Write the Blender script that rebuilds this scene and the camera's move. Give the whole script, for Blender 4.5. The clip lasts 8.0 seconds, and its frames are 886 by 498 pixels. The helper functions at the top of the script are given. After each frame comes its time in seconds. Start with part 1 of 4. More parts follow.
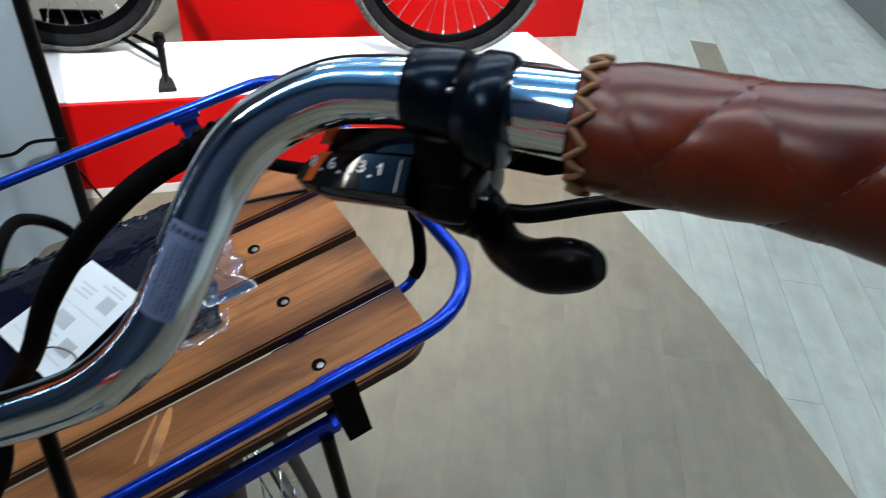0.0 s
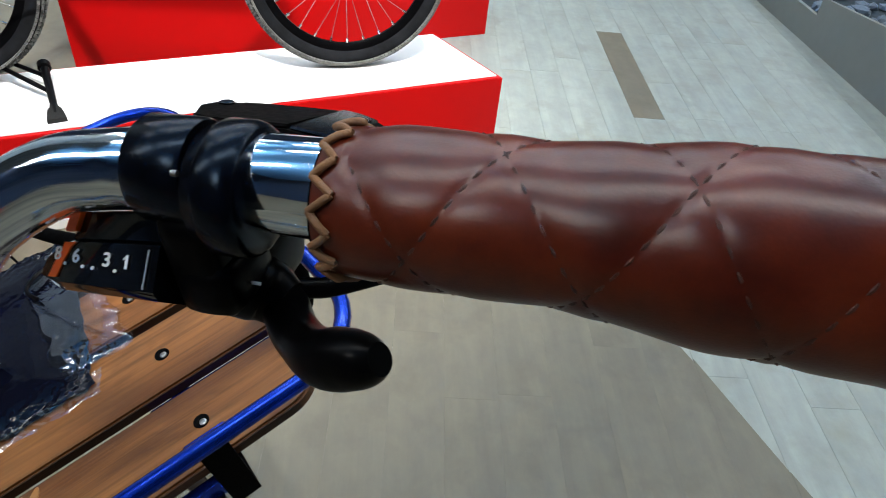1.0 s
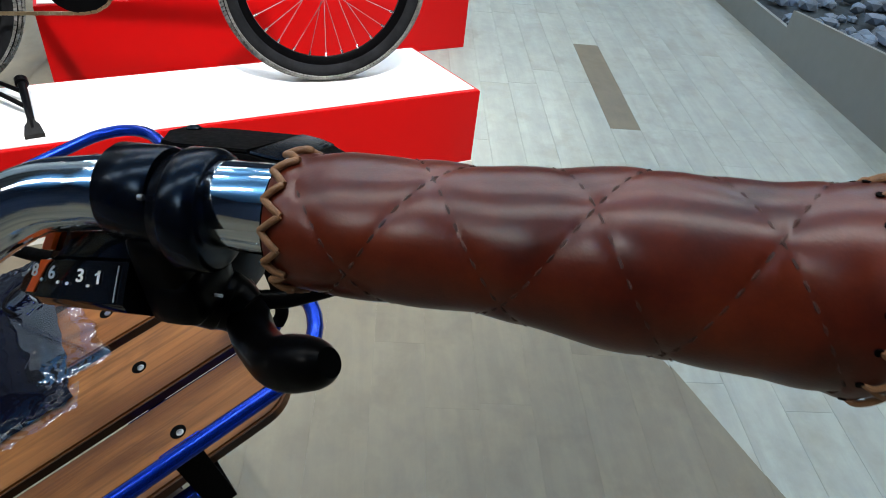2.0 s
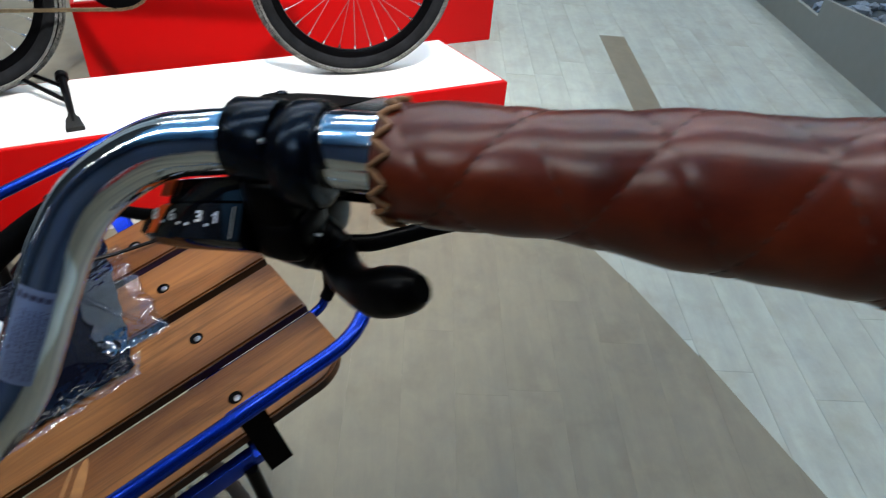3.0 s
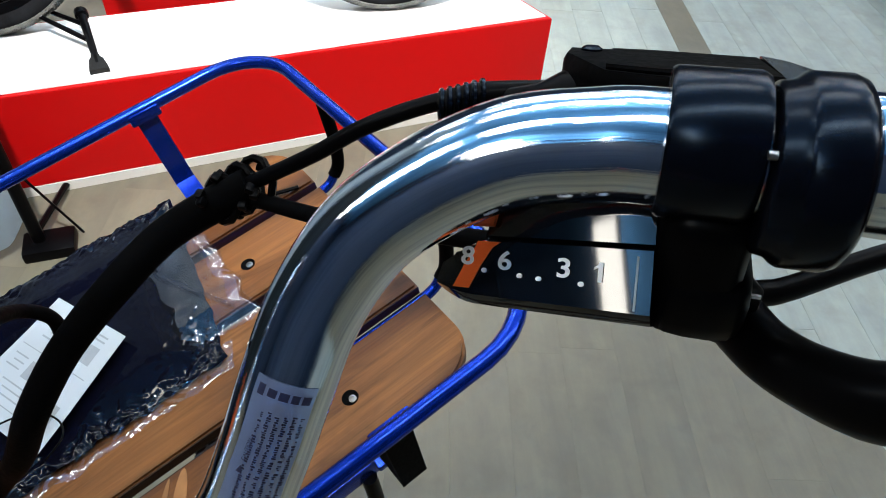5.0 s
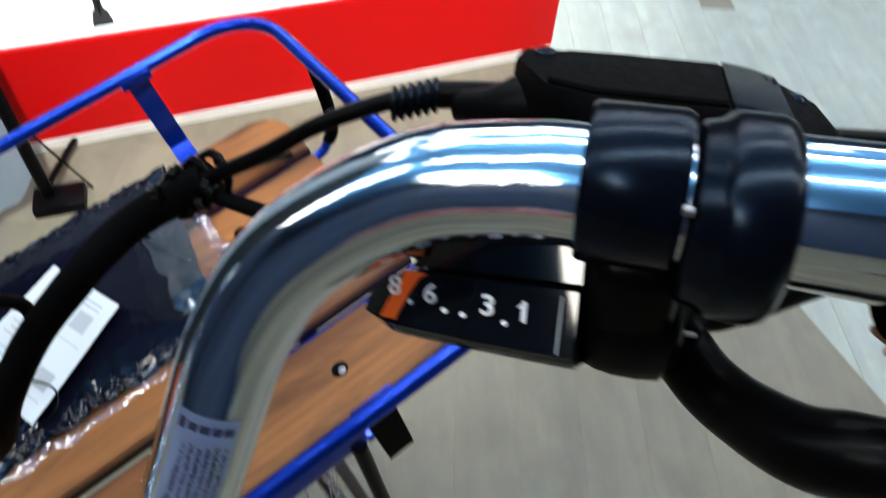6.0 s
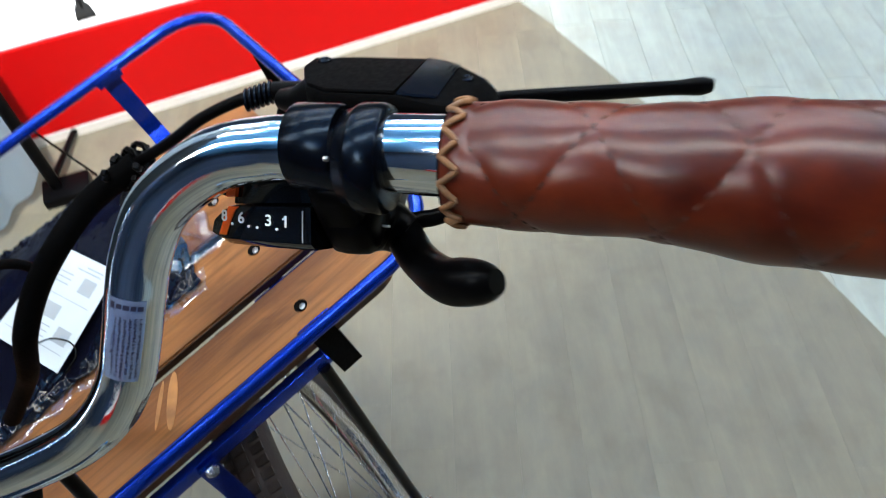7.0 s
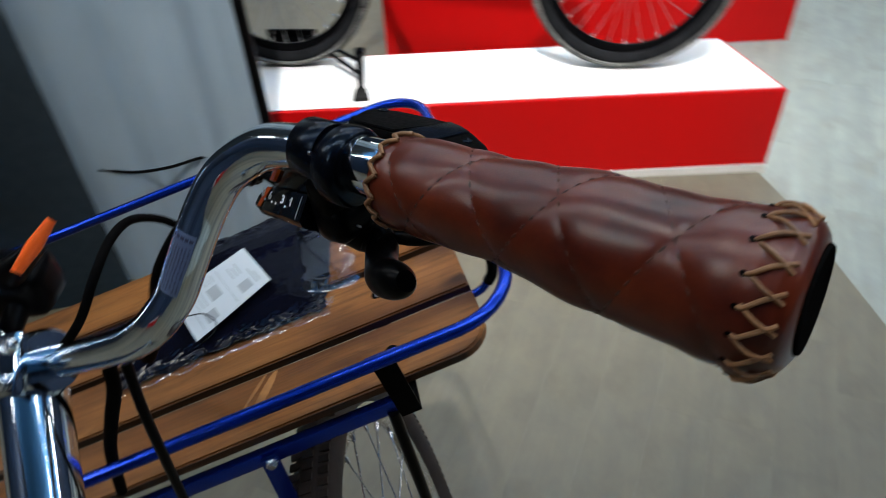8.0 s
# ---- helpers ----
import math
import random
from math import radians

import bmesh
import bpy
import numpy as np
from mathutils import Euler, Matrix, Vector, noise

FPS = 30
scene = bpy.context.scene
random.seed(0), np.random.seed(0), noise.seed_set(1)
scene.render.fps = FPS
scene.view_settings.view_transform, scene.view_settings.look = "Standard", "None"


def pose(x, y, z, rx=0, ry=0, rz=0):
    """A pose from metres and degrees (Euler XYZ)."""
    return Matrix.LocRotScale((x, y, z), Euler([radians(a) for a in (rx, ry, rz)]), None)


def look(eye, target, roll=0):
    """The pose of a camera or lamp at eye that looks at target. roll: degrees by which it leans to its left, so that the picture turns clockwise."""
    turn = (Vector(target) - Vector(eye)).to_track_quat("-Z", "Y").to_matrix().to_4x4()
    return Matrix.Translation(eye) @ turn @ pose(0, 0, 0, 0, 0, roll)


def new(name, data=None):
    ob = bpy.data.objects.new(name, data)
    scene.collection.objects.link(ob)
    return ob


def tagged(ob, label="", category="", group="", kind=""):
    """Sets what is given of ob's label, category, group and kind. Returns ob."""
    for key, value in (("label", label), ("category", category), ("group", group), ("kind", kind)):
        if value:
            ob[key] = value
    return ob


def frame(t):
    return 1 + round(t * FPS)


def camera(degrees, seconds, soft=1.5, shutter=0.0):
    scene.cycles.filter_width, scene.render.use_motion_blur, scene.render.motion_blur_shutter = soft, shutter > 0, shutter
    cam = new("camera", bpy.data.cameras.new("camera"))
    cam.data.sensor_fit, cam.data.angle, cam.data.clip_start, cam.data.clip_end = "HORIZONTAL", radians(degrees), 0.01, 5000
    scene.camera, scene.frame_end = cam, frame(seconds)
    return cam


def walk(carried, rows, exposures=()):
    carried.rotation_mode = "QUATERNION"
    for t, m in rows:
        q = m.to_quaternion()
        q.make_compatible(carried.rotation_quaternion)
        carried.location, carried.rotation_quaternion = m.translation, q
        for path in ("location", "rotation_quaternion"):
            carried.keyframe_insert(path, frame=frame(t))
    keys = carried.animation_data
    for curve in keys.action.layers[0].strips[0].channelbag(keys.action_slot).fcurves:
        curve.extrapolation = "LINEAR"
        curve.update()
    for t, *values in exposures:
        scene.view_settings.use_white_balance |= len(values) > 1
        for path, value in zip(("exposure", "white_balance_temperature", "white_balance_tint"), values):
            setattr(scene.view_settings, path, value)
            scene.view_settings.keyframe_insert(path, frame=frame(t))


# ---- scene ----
# ---- camera and its walk ----
cam = camera(66.0, 8.0, soft=0.85, shutter=0.38)
PATH = [
    (0, (0.076, 0.08, 1.175), (0.089, 1.604, -0.121), 7.3),
    (0.5, (0.105, 0.101, 1.178), (0.227, 1.634, -0.101), 6.1),
    (1, (0.114, 0.112, 1.178), (0.308, 1.638, -0.099), 6.4),
    (1.5, (0.122, 0.112, 1.183), (0.365, 1.643, -0.08), 6.9),
    (2.8, (0.121, 0.073, 1.195), (0.337, 1.628, -0.045), 6.0),
    (3, (0.105, 0.075, 1.19), (0.28, 1.614, -0.075), 5.2),
    (3.5, (0.062, 0.105, 1.17), (0.195, 1.616, -0.133), 5.9),
    (4, (0.035, 0.134, 1.157), (0.196, 1.602, -0.191), 4.9),
    (4.5, (0.023, 0.153, 1.151), (0.208, 1.563, -0.255), 5.8),
    (5.8, (0.03, 0.157, 1.154), (0.116, 1.609, -0.219), 3.7),
    (6, (0.039, 0.168, 1.158), (0.152, 1.49, -0.339), 4.5),
    (6.5, (0.067, 0.17, 1.173), (0.19, 1.183, -0.547), 2.8),
    (7, (0.096, 0.103, 1.219), (0.158, 1.324, -0.363), -2.5),
    (7.3, (0.1135, 0.0565, 1.23), (0.111, 1.451, -0.206), -2.7),
    (7.5, (0.127, 0.046, 1.231), (0.039, 1.451, -0.189), -4.7),
    (7.8, (0.157, 0.05, 1.23), (-0.163, 1.484, -0.126), -4.9),
    (8, (0.190, 0.056, 1.226), (-0.372, 1.457, -0.076), -3.3),
]
walk(cam, [(t, look(eye, target, roll)) for t, eye, target, roll in PATH],
     [(0, 0.12), (0.5, 0.0), (1.0, 0.0), (1.7, 0.0), (2.8, -0.14), (3.2, -0.10), (3.7, 0.0), (4.5, 0.04), (5.8, 0.26), (6.3, 0.62), (6.7, 0.7), (7.0, 0.62), (7.4, 0.05), (7.7, -0.08), (8, -0.34)])

# ---- light ----
world = bpy.data.worlds.new("hall_air")
scene.world = world
world.use_nodes = True
world.node_tree.nodes["Background"].inputs[0].default_value = (0.55, 0.62, 0.72, 1)
world.node_tree.nodes["Background"].inputs[1].default_value = 0.15
scene.view_settings.exposure = 0.0
LAMP_W, UP_W, SPOT_W = 46.0, 66.0, 1250.0


def V(*a):
    return Vector(a)


# ---- materials ----
class Nodes:
    def __init__(self, name):
        self.m = bpy.data.materials.new(name)
        self.m.use_nodes = True
        self.t = self.m.node_tree
        self.b = self.t.nodes["Principled BSDF"]

    def node(self, kind, **kw):
        n = self.t.nodes.new(kind)
        for k, v in kw.items():
            n.inputs[k].default_value = v
        return n

    def link(self, a, b):
        self.t.links.new(a, b)

    def coords(self, scale=(1, 1, 1), random_shift=0.0):
        tc = self.t.nodes.new("ShaderNodeTexCoord")
        mp = self.t.nodes.new("ShaderNodeMapping")
        mp.inputs["Scale"].default_value = scale
        self.link(tc.outputs["Object"], mp.inputs["Vector"])
        if random_shift:
            oi = self.t.nodes.new("ShaderNodeObjectInfo")
            mu = self.t.nodes.new("ShaderNodeMath")
            mu.operation = "MULTIPLY"
            mu.inputs[1].default_value = random_shift
            self.link(oi.outputs["Random"], mu.inputs[0])
            co = self.t.nodes.new("ShaderNodeCombineXYZ")
            self.link(mu.outputs[0], co.inputs[0])
            self.link(mu.outputs[0], co.inputs[1])
            self.link(mu.outputs[0], co.inputs[2])
            self.link(co.outputs[0], mp.inputs["Location"])
        return mp.outputs["Vector"]

    def noise(self, vec, scale, detail=4.0, rough=0.55, distortion=0.0):
        n = self.node("ShaderNodeTexNoise", Scale=scale, Detail=detail, Roughness=rough, Distortion=distortion)
        self.link(vec, n.inputs["Vector"])
        return n.outputs["Fac"]

    def ramp(self, fac, stops):
        r = self.t.nodes.new("ShaderNodeValToRGB")
        while len(r.color_ramp.elements) < len(stops):
            r.color_ramp.elements.new(0.5)
        for e, (p, c) in zip(r.color_ramp.elements, stops):
            e.position = p
            e.color = (*c, 1) if len(c) == 3 else c
        self.link(fac, r.inputs["Fac"])
        return r.outputs["Color"]

    def mix(self, fac, a, b, how="MIX"):
        n = self.t.nodes.new("ShaderNodeMix")
        n.data_type, n.blend_type = "RGBA", how
        for sock, v in ((n.inputs[0], fac), (n.inputs[6], a), (n.inputs[7], b)):
            if isinstance(v, (int, float)):
                sock.default_value = v
            elif isinstance(v, tuple):
                sock.default_value = (*v, 1)
            else:
                self.link(v, sock)
        return n.outputs[2]

    def bump(self, fac, strength, distance):
        n = self.node("ShaderNodeBump", Strength=strength, Distance=distance)
        self.link(fac, n.inputs["Height"])
        self.link(n.outputs["Normal"], self.b.inputs["Normal"])

    def rough(self, fac, low, high):
        n = self.node("ShaderNodeMapRange")
        n.inputs["To Min"].default_value, n.inputs["To Max"].default_value = low, high
        self.link(fac, n.inputs["Value"])
        self.link(n.outputs[0], self.b.inputs["Roughness"])


def plain(name, color, rough=0.5, metal=0.0, vary=0.15, scale=30.0, bump=0.0, coat=0.0, spec=0.5):
    """Paint, plastic or metal with a little mottling and uneven gloss."""
    k = Nodes(name)
    vec = k.coords()
    big = k.noise(vec, scale * 0.25, 3)
    fine = k.noise(vec, scale * 6, 5)
    dark = tuple(c * (1 - vary) for c in color)
    lite = tuple(min(1, c * (1 + vary)) for c in color)
    k.link(k.ramp(big, [(0.3, dark), (0.7, lite)]), k.b.inputs["Base Color"])
    k.rough(fine, max(0.02, rough * 0.75), min(1, rough * 1.3))
    k.b.inputs["Metallic"].default_value = metal
    k.b.inputs["Coat Weight"].default_value = coat
    k.b.inputs["Specular IOR Level"].default_value = spec
    if bump:
        k.bump(fine, bump, 0.001)
    return k.m


def wood_material(name, dark, mid, lite, pitch):
    """Stained pine: fine straight fibre, drawn-out growth lines, few knots and darker board edges on boards of that pitch."""
    k = Nodes(name)

    def math_node(op, a, b=0.0, c=None):
        n = k.t.nodes.new("ShaderNodeMath")
        n.operation = op
        for sock, v in zip(n.inputs, (a, b) if c is None else (a, b, c)):
            if isinstance(v, (int, float)):
                sock.default_value = v
            else:
                k.link(v, sock)
        return n.outputs[0]

    def half(a, b, w=0.5):
        return tuple(p * (1 - w) + q * w for p, q in zip(a, b))

    tone = k.noise(k.coords((2.2, 11, 11), random_shift=5.0), 1.5, 3, 0.5, 0.2)
    base = k.ramp(tone, [(0.34, mid), (0.64, lite)])
    field = k.noise(k.coords((0.9, 10, 10), random_shift=3.0), 1.3, 1.5, 0.4, 0.35)
    ring = math_node("SINE", math_node("MULTIPLY", field, 80.0))
    base = k.mix(k.ramp(ring, [(0.35, (0, 0, 0)), (0.95, (0.20, 0.20, 0.20))]), base, half(dark, mid, 0.45))
    streak = k.noise(k.coords((1.1, 150, 150), random_shift=8.0), 1.6, 4, 0.6)
    base = k.mix(k.ramp(streak, [(0.33, (0.34, 0.34, 0.34)), (0.46, (0, 0, 0))]), base, half(dark, mid, 0.4))
    knot = k.node("ShaderNodeTexVoronoi", Scale=1.0)
    k.link(k.coords((6, 17, 17), random_shift=6.0), knot.inputs["Vector"])
    base = k.mix(k.ramp(knot.outputs["Distance"], [(0.04, (0.95, 0.95, 0.95)), (0.15, (0, 0, 0))]), base, tuple(c * 0.5 for c in dark))
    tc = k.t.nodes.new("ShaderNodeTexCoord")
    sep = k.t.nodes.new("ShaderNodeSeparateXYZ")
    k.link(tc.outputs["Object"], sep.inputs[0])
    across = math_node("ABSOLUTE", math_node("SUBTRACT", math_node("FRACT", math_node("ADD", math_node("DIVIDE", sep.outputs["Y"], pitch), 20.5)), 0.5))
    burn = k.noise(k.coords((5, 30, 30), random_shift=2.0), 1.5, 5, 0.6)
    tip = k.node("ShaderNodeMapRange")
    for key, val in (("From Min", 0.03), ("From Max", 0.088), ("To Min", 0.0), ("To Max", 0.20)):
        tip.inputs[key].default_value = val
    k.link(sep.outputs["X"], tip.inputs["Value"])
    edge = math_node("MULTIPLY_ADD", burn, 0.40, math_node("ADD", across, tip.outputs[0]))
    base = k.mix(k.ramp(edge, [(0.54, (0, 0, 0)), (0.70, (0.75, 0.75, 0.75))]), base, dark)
    # board sides near black: scorched edge plus the gap's shade put into the colour
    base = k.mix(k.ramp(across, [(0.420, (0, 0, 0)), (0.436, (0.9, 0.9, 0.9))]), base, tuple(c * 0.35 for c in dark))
    patch = k.noise(k.coords((5, 22, 22), random_shift=11.0), 1.7, 5, 0.6, 0.5)
    base = k.mix(k.ramp(patch, [(0.50, (0, 0, 0)), (0.70, (0.72, 0.72, 0.72))]), base, half(dark, mid, 0.35))
    oi = k.t.nodes.new("ShaderNodeObjectInfo")
    base = k.mix(1.0, base, k.ramp(oi.outputs["Random"], [(0.0, (1.08, 1.10, 1.15)), (0.5, (1.0, 0.95, 0.85)), (1.0, (0.98, 0.85, 0.62))]), "MULTIPLY")
    fibre = k.noise(k.coords((10, 420, 420), random_shift=3.0), 2.2, 5, 0.65)
    col = k.mix(0.32, base, k.ramp(fibre, [(0.32, (0.40, 0.36, 0.33)), (0.60, (1.18, 1.16, 1.14))]), "MULTIPLY")
    k.link(col, k.b.inputs["Base Color"])
    k.rough(fibre, 0.36, 0.58)
    k.b.inputs["Specular IOR Level"].default_value = 0.28
    k.bump(fibre, 0.35, 0.0006)
    return k.m


def floor_material(name, dark, lite, stain):
    k = Nodes(name)
    vec = k.coords((9, 0.8, 1), random_shift=9.0)
    grain = k.noise(vec, 2.2, 7, 0.6, 0.4)
    oi = k.t.nodes.new("ShaderNodeObjectInfo")
    tone = k.ramp(oi.outputs["Random"], [(0.0, (0.965, 0.965, 0.965)), (1.0, (1.025, 1.02, 1.015))])
    col = k.mix(1.0, k.ramp(grain, [(0.3, dark), (0.68, lite)]), tone, "MULTIPLY")
    blotch = k.noise(k.coords((1, 1, 1), random_shift=4.0), 7, 5, 0.6)
    col = k.mix(k.ramp(blotch, [(0.52, (0, 0, 0)), (0.70, (0.65, 0.65, 0.65))]), col, stain)
    cloud = k.noise(k.coords((1, 0.7, 1), random_shift=7.0), 16, 6, 0.65, 0.3)
    col = k.mix(0.75, col, k.ramp(cloud, [(0.32, (0.86, 0.86, 0.88)), (0.66, (1.11, 1.10, 1.06))]), "MULTIPLY")
    k.link(col, k.b.inputs["Base Color"])
    k.rough(grain, 0.4, 0.6)
    k.bump(grain, 0.1, 0.0008)
    return k.m


def leather_material():
    k = Nodes("brown_leather")
    vec = k.coords()
    big = k.noise(vec, 42, 4, 0.6)
    fine = k.noise(vec, 900, 6, 0.65)
    pore = k.node("ShaderNodeTexVoronoi", Scale=1500)
    k.link(vec, pore.inputs["Vector"])
    col = k.ramp(big, [(0.28, (0.030, 0.0031, 0.0008)), (0.50, (0.080, 0.0092, 0.0021)), (0.74, (0.145, 0.0210, 0.0050))])
    col = k.mix(0.3, col, k.ramp(fine, [(0.3, (0.4, 0.4, 0.4)), (0.7, (1, 1, 1))]), "MULTIPLY")
    k.link(col, k.b.inputs["Base Color"])
    k.rough(fine, 0.26, 0.37)
    k.b.inputs["Specular IOR Level"].default_value = 0.45
    crease = k.noise(k.coords(), 190, 5, 0.6, 0.8)
    relief = k.mix(0.55, pore.outputs["Distance"], crease)
    k.bump(relief, 0.13, 0.0003)
    return k.m


def chrome_material(name="polished_chrome", drawn=False):
    """Polished metal with smears; drawn adds fine polishing lines along the tube's own length and mirrored streaks put
    into its colour.
    """
    k = Nodes(name)
    vec = k.coords()
    k.b.inputs["Base Color"].default_value = (0.75, 0.82, 0.88, 1)
    k.b.inputs["Metallic"].default_value = 1
    smear = k.noise(vec, 60, 5, 0.6)
    if drawn:
        uv = k.t.nodes.new("ShaderNodeUVMap")
        uv.uv_map = "along"
        mp = k.t.nodes.new("ShaderNodeMapping")
        mp.inputs["Scale"].default_value = (7.0, 34.0, 1.0)
        k.link(uv.outputs["UV"], mp.inputs["Vector"])
        line = k.noise(mp.outputs["Vector"], 1.0, 6, 0.7)
        k.rough(line, 0.02, 0.11)
        wide = k.t.nodes.new("ShaderNodeMapping")
        wide.inputs["Scale"].default_value = (5.0, 22.0, 1.0)
        k.link(uv.outputs["UV"], wide.inputs["Vector"])
        mirror_streak = k.noise(wide.outputs["Vector"], 1.0, 4, 0.75)
        # streaks of mirrored surroundings put into the base colour, light and dark
        k.link(k.ramp(mirror_streak, [(0.36, (0.42, 0.50, 0.58)), (0.48, (0.72, 0.79, 0.85)), (0.62, (0.90, 0.95, 0.98))]), k.b.inputs["Base Color"])
        k.bump(line, 0.14, 0.0003)
    else:
        k.rough(smear, 0.04, 0.12)
    return k.m


def film_material(name, tint, gloss_rough, clear):
    """Thin plastic film: part see-through, part glossy."""
    k = Nodes(name)
    out = k.t.nodes["Material Output"]
    clearb = k.node("ShaderNodeBsdfTransparent", Color=(*tint, 1))
    gl = k.node("ShaderNodeBsdfGlossy", Color=(0.9, 0.93, 1, 1), Roughness=gloss_rough)
    mix = k.t.nodes.new("ShaderNodeMixShader")
    mix.inputs[0].default_value = 1 - clear
    k.link(clearb.outputs[0], mix.inputs[1])
    k.link(gl.outputs[0], mix.inputs[2])
    k.link(mix.outputs[0], out.inputs["Surface"])
    return k.m


def glow_material(name, color, strength):
    k = Nodes(name)
    k.b.inputs["Base Color"].default_value = (*color, 1)
    k.b.inputs["Emission Color"].default_value = (*color, 1)
    k.b.inputs["Emission Strength"].default_value = strength
    return k.m


CHROME = chrome_material()
DRAWN = chrome_material("drawn_chrome", True)
LEATHER = leather_material()
BLACK = plain("black_plastic", (0.0016, 0.0016, 0.002), 0.32, 0, 0.2, 80, 0, 0, 0.06)
SATIN = plain("black_satin_metal", (0.0015, 0.002, 0.004), 0.22, 0, 0.2, 500, 0, 0, 0.19)
MATTE = plain("matt_black_coating", (0.0015, 0.0015, 0.0018), 0.68, 0, 0.3, 90, 0, 0, 0.03)
# blue specular tint puts the ceiling's blue sheen into the satin black
SATIN.node_tree.nodes["Principled BSDF"].inputs["Specular Tint"].default_value = (0.45, 0.68, 1.0, 1)
PLUG = plain("dull_black_plug", (0.004, 0.004, 0.004), 0.9, 0, 0.3, 120, 0.2, 0, 0.0)
RUBBER = plain("black_rubber", (0.006, 0.006, 0.006), 0.7, 0, 0.3, 120, 0.3, 0, 0.3)
TYRE = plain("brown_black_tyre", (0.0192, 0.0128, 0.0109), 0.75, 0, 0.35, 160, 0.4)
BLUE = plain("blue_metallic_paint", (0.00434, 0.0369, 0.383), 0.22, 0.8, 0.05, 1.5, 0, 0.15)
CHAIN = plain("oiled_brass_chain", (0.42, 0.31, 0.19), 0.35, 0.9, 0.2, 200)
# tread greyed all round for light thrown up by the white platform
KNOB = plain("lit_tread_rubber", (0.115, 0.115, 0.109), 0.85, 0, 0.4, 150)
DULL_STEEL = plain("dull_steel", (0.30, 0.30, 0.30), 0.32, 1.0, 0.2, 200)
STEEL = plain("bright_steel", (0.62, 0.63, 0.64), 0.25, 1.0, 0.1, 90)
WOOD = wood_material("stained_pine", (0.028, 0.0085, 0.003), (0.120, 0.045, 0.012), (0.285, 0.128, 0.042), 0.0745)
KNOT = plain("pale_split_knot", (0.27, 0.115, 0.030), 0.5, 0, 0.35, 220)
RED = plain("red_gloss_paint", (0.421, 0.000601, 0.00121), 0.45, 0, 0.05, 6, 0, 0, 0.22)
WHITE = plain("white_laminate", (0.752, 0.752, 0.743), 0.4, 0, 0.03, 5)
TRIM = plain("white_trim_paint", (0.551, 0.535, 0.505), 0.5, 0, 0.1, 9)
CORD = plain("tan_waxed_cord", (0.231, 0.107, 0.0422), 0.6, 0, 0.3, 300, 0.4)
SEAM = plain("brown_stitch_thread", (0.052, 0.014, 0.008), 0.6, 0, 0.5, 900, 0.3)
LIGHT_FLOOR = floor_material("pale_wood_laminate", (0.227, 0.258, 0.238), (0.287, 0.325, 0.305), (0.203, 0.216, 0.183))
BROWN_FLOOR = floor_material("greyish_brown_vinyl", (0.113, 0.105, 0.0762), (0.143, 0.134, 0.0987), (0.0977, 0.0889, 0.062))
JOINT = plain("dark_floor_screed", (0.049, 0.0479, 0.0435), 0.8, 0, 0.2, 8)
GREY_WALL = plain("grey_painted_board", (0.154, 0.173, 0.166), 0.6, 0, 0.1, 3, 0.05)
CLOTH = plain("pale_grey_banner_cloth", (0.345, 0.426, 0.485), 0.65, 0, 0.1, 6, 0.1)
DARK_CLOTH = plain("dark_blue_grey_cloth", (0.00863, 0.0202, 0.0298), 0.8, 0, 0.3, 6, 0.1)
HALL = plain("dark_hall_wall", (0.00512, 0.0179, 0.0448), 0.8, 0, 0.2, 1)
CEILING = plain("grey_blue_ceiling", (0.0723, 0.275, 0.614), 0.8, 0, 0.15, 1)
PAPER = plain("white_paper", (0.438, 0.493, 0.532), 0.55, 0, 0.06, 25)
INK_AND_GLINT = plain("grey_print_and_glint", (0.275, 0.306, 0.329), 0.6, 0, 0.1, 60)
DARK_INK = plain("dark_print", (0.012, 0.015, 0.05), 0.5, 0, 0.1, 60)
LABEL = plain("pale_blue_sticker", (0.394, 0.507, 0.789), 0.2, 0.72, 0.08, 120)
GREY_TYRE = plain("black_tyre_wall", (0.009, 0.0095, 0.011), 0.8, 0, 0.35, 90, 0.4, 0, 0.08)
BAG = plain("dark_navy_bag_film", (0.0025, 0.003, 0.008), 0.07, 0, 0.3, 60, 0, 0, 0.2)
CLEAR = film_material("clear_plastic_film", (0.95, 0.96, 0.97), 0.05, 0.84)
ORANGE = plain("orange_plastic", (1.0, 0.13, 0.010), 0.35, 0, 0.06, 90)
DIGIT = plain("white_digit_paint", (0.80, 0.82, 0.85), 0.5, 0, 0.03, 90)
STONE = plain("blue_grey_stone", (0.102, 0.141, 0.192), 0.7, 0, 0.5, 20, 0.3)
LAMP_FACE = glow_material("lamp_diffuser", (1, 1, 1), 8.0)


# ---- mesh helpers ----
def link_mesh(name, bm, material, smooth=True):
    me = bpy.data.meshes.new(name)
    bm.normal_update()
    bm.to_mesh(me)
    bm.free()
    me.materials.append(material)
    if smooth:
        for p in me.polygons:
            p.use_smooth = True
        me.set_sharp_from_angle(angle=radians(42))
    return new(name, me)


def base_of(ob):
    return ob.matrix_basis if ob.parent is None else base_of(ob.parent) @ ob.matrix_parent_inverse @ ob.matrix_basis


def under(ob, parent, m=None):
    ob.parent = parent
    ob.matrix_parent_inverse = base_of(parent).inverted()
    if m is not None:
        ob.matrix_basis = m
    return ob


def part(name, bm, material, parent, label="", m=None, smooth=True):
    ob = under(link_mesh(name, bm, material, smooth), parent, m)
    if label:
        tagged(ob, label)
    return ob


def thing(name, at, label, category, group="", kind=""):
    ob = new(name)
    ob.empty_display_size = 0.05
    ob.matrix_basis = Matrix.Translation(at)
    return tagged(ob, label, category, group, kind)


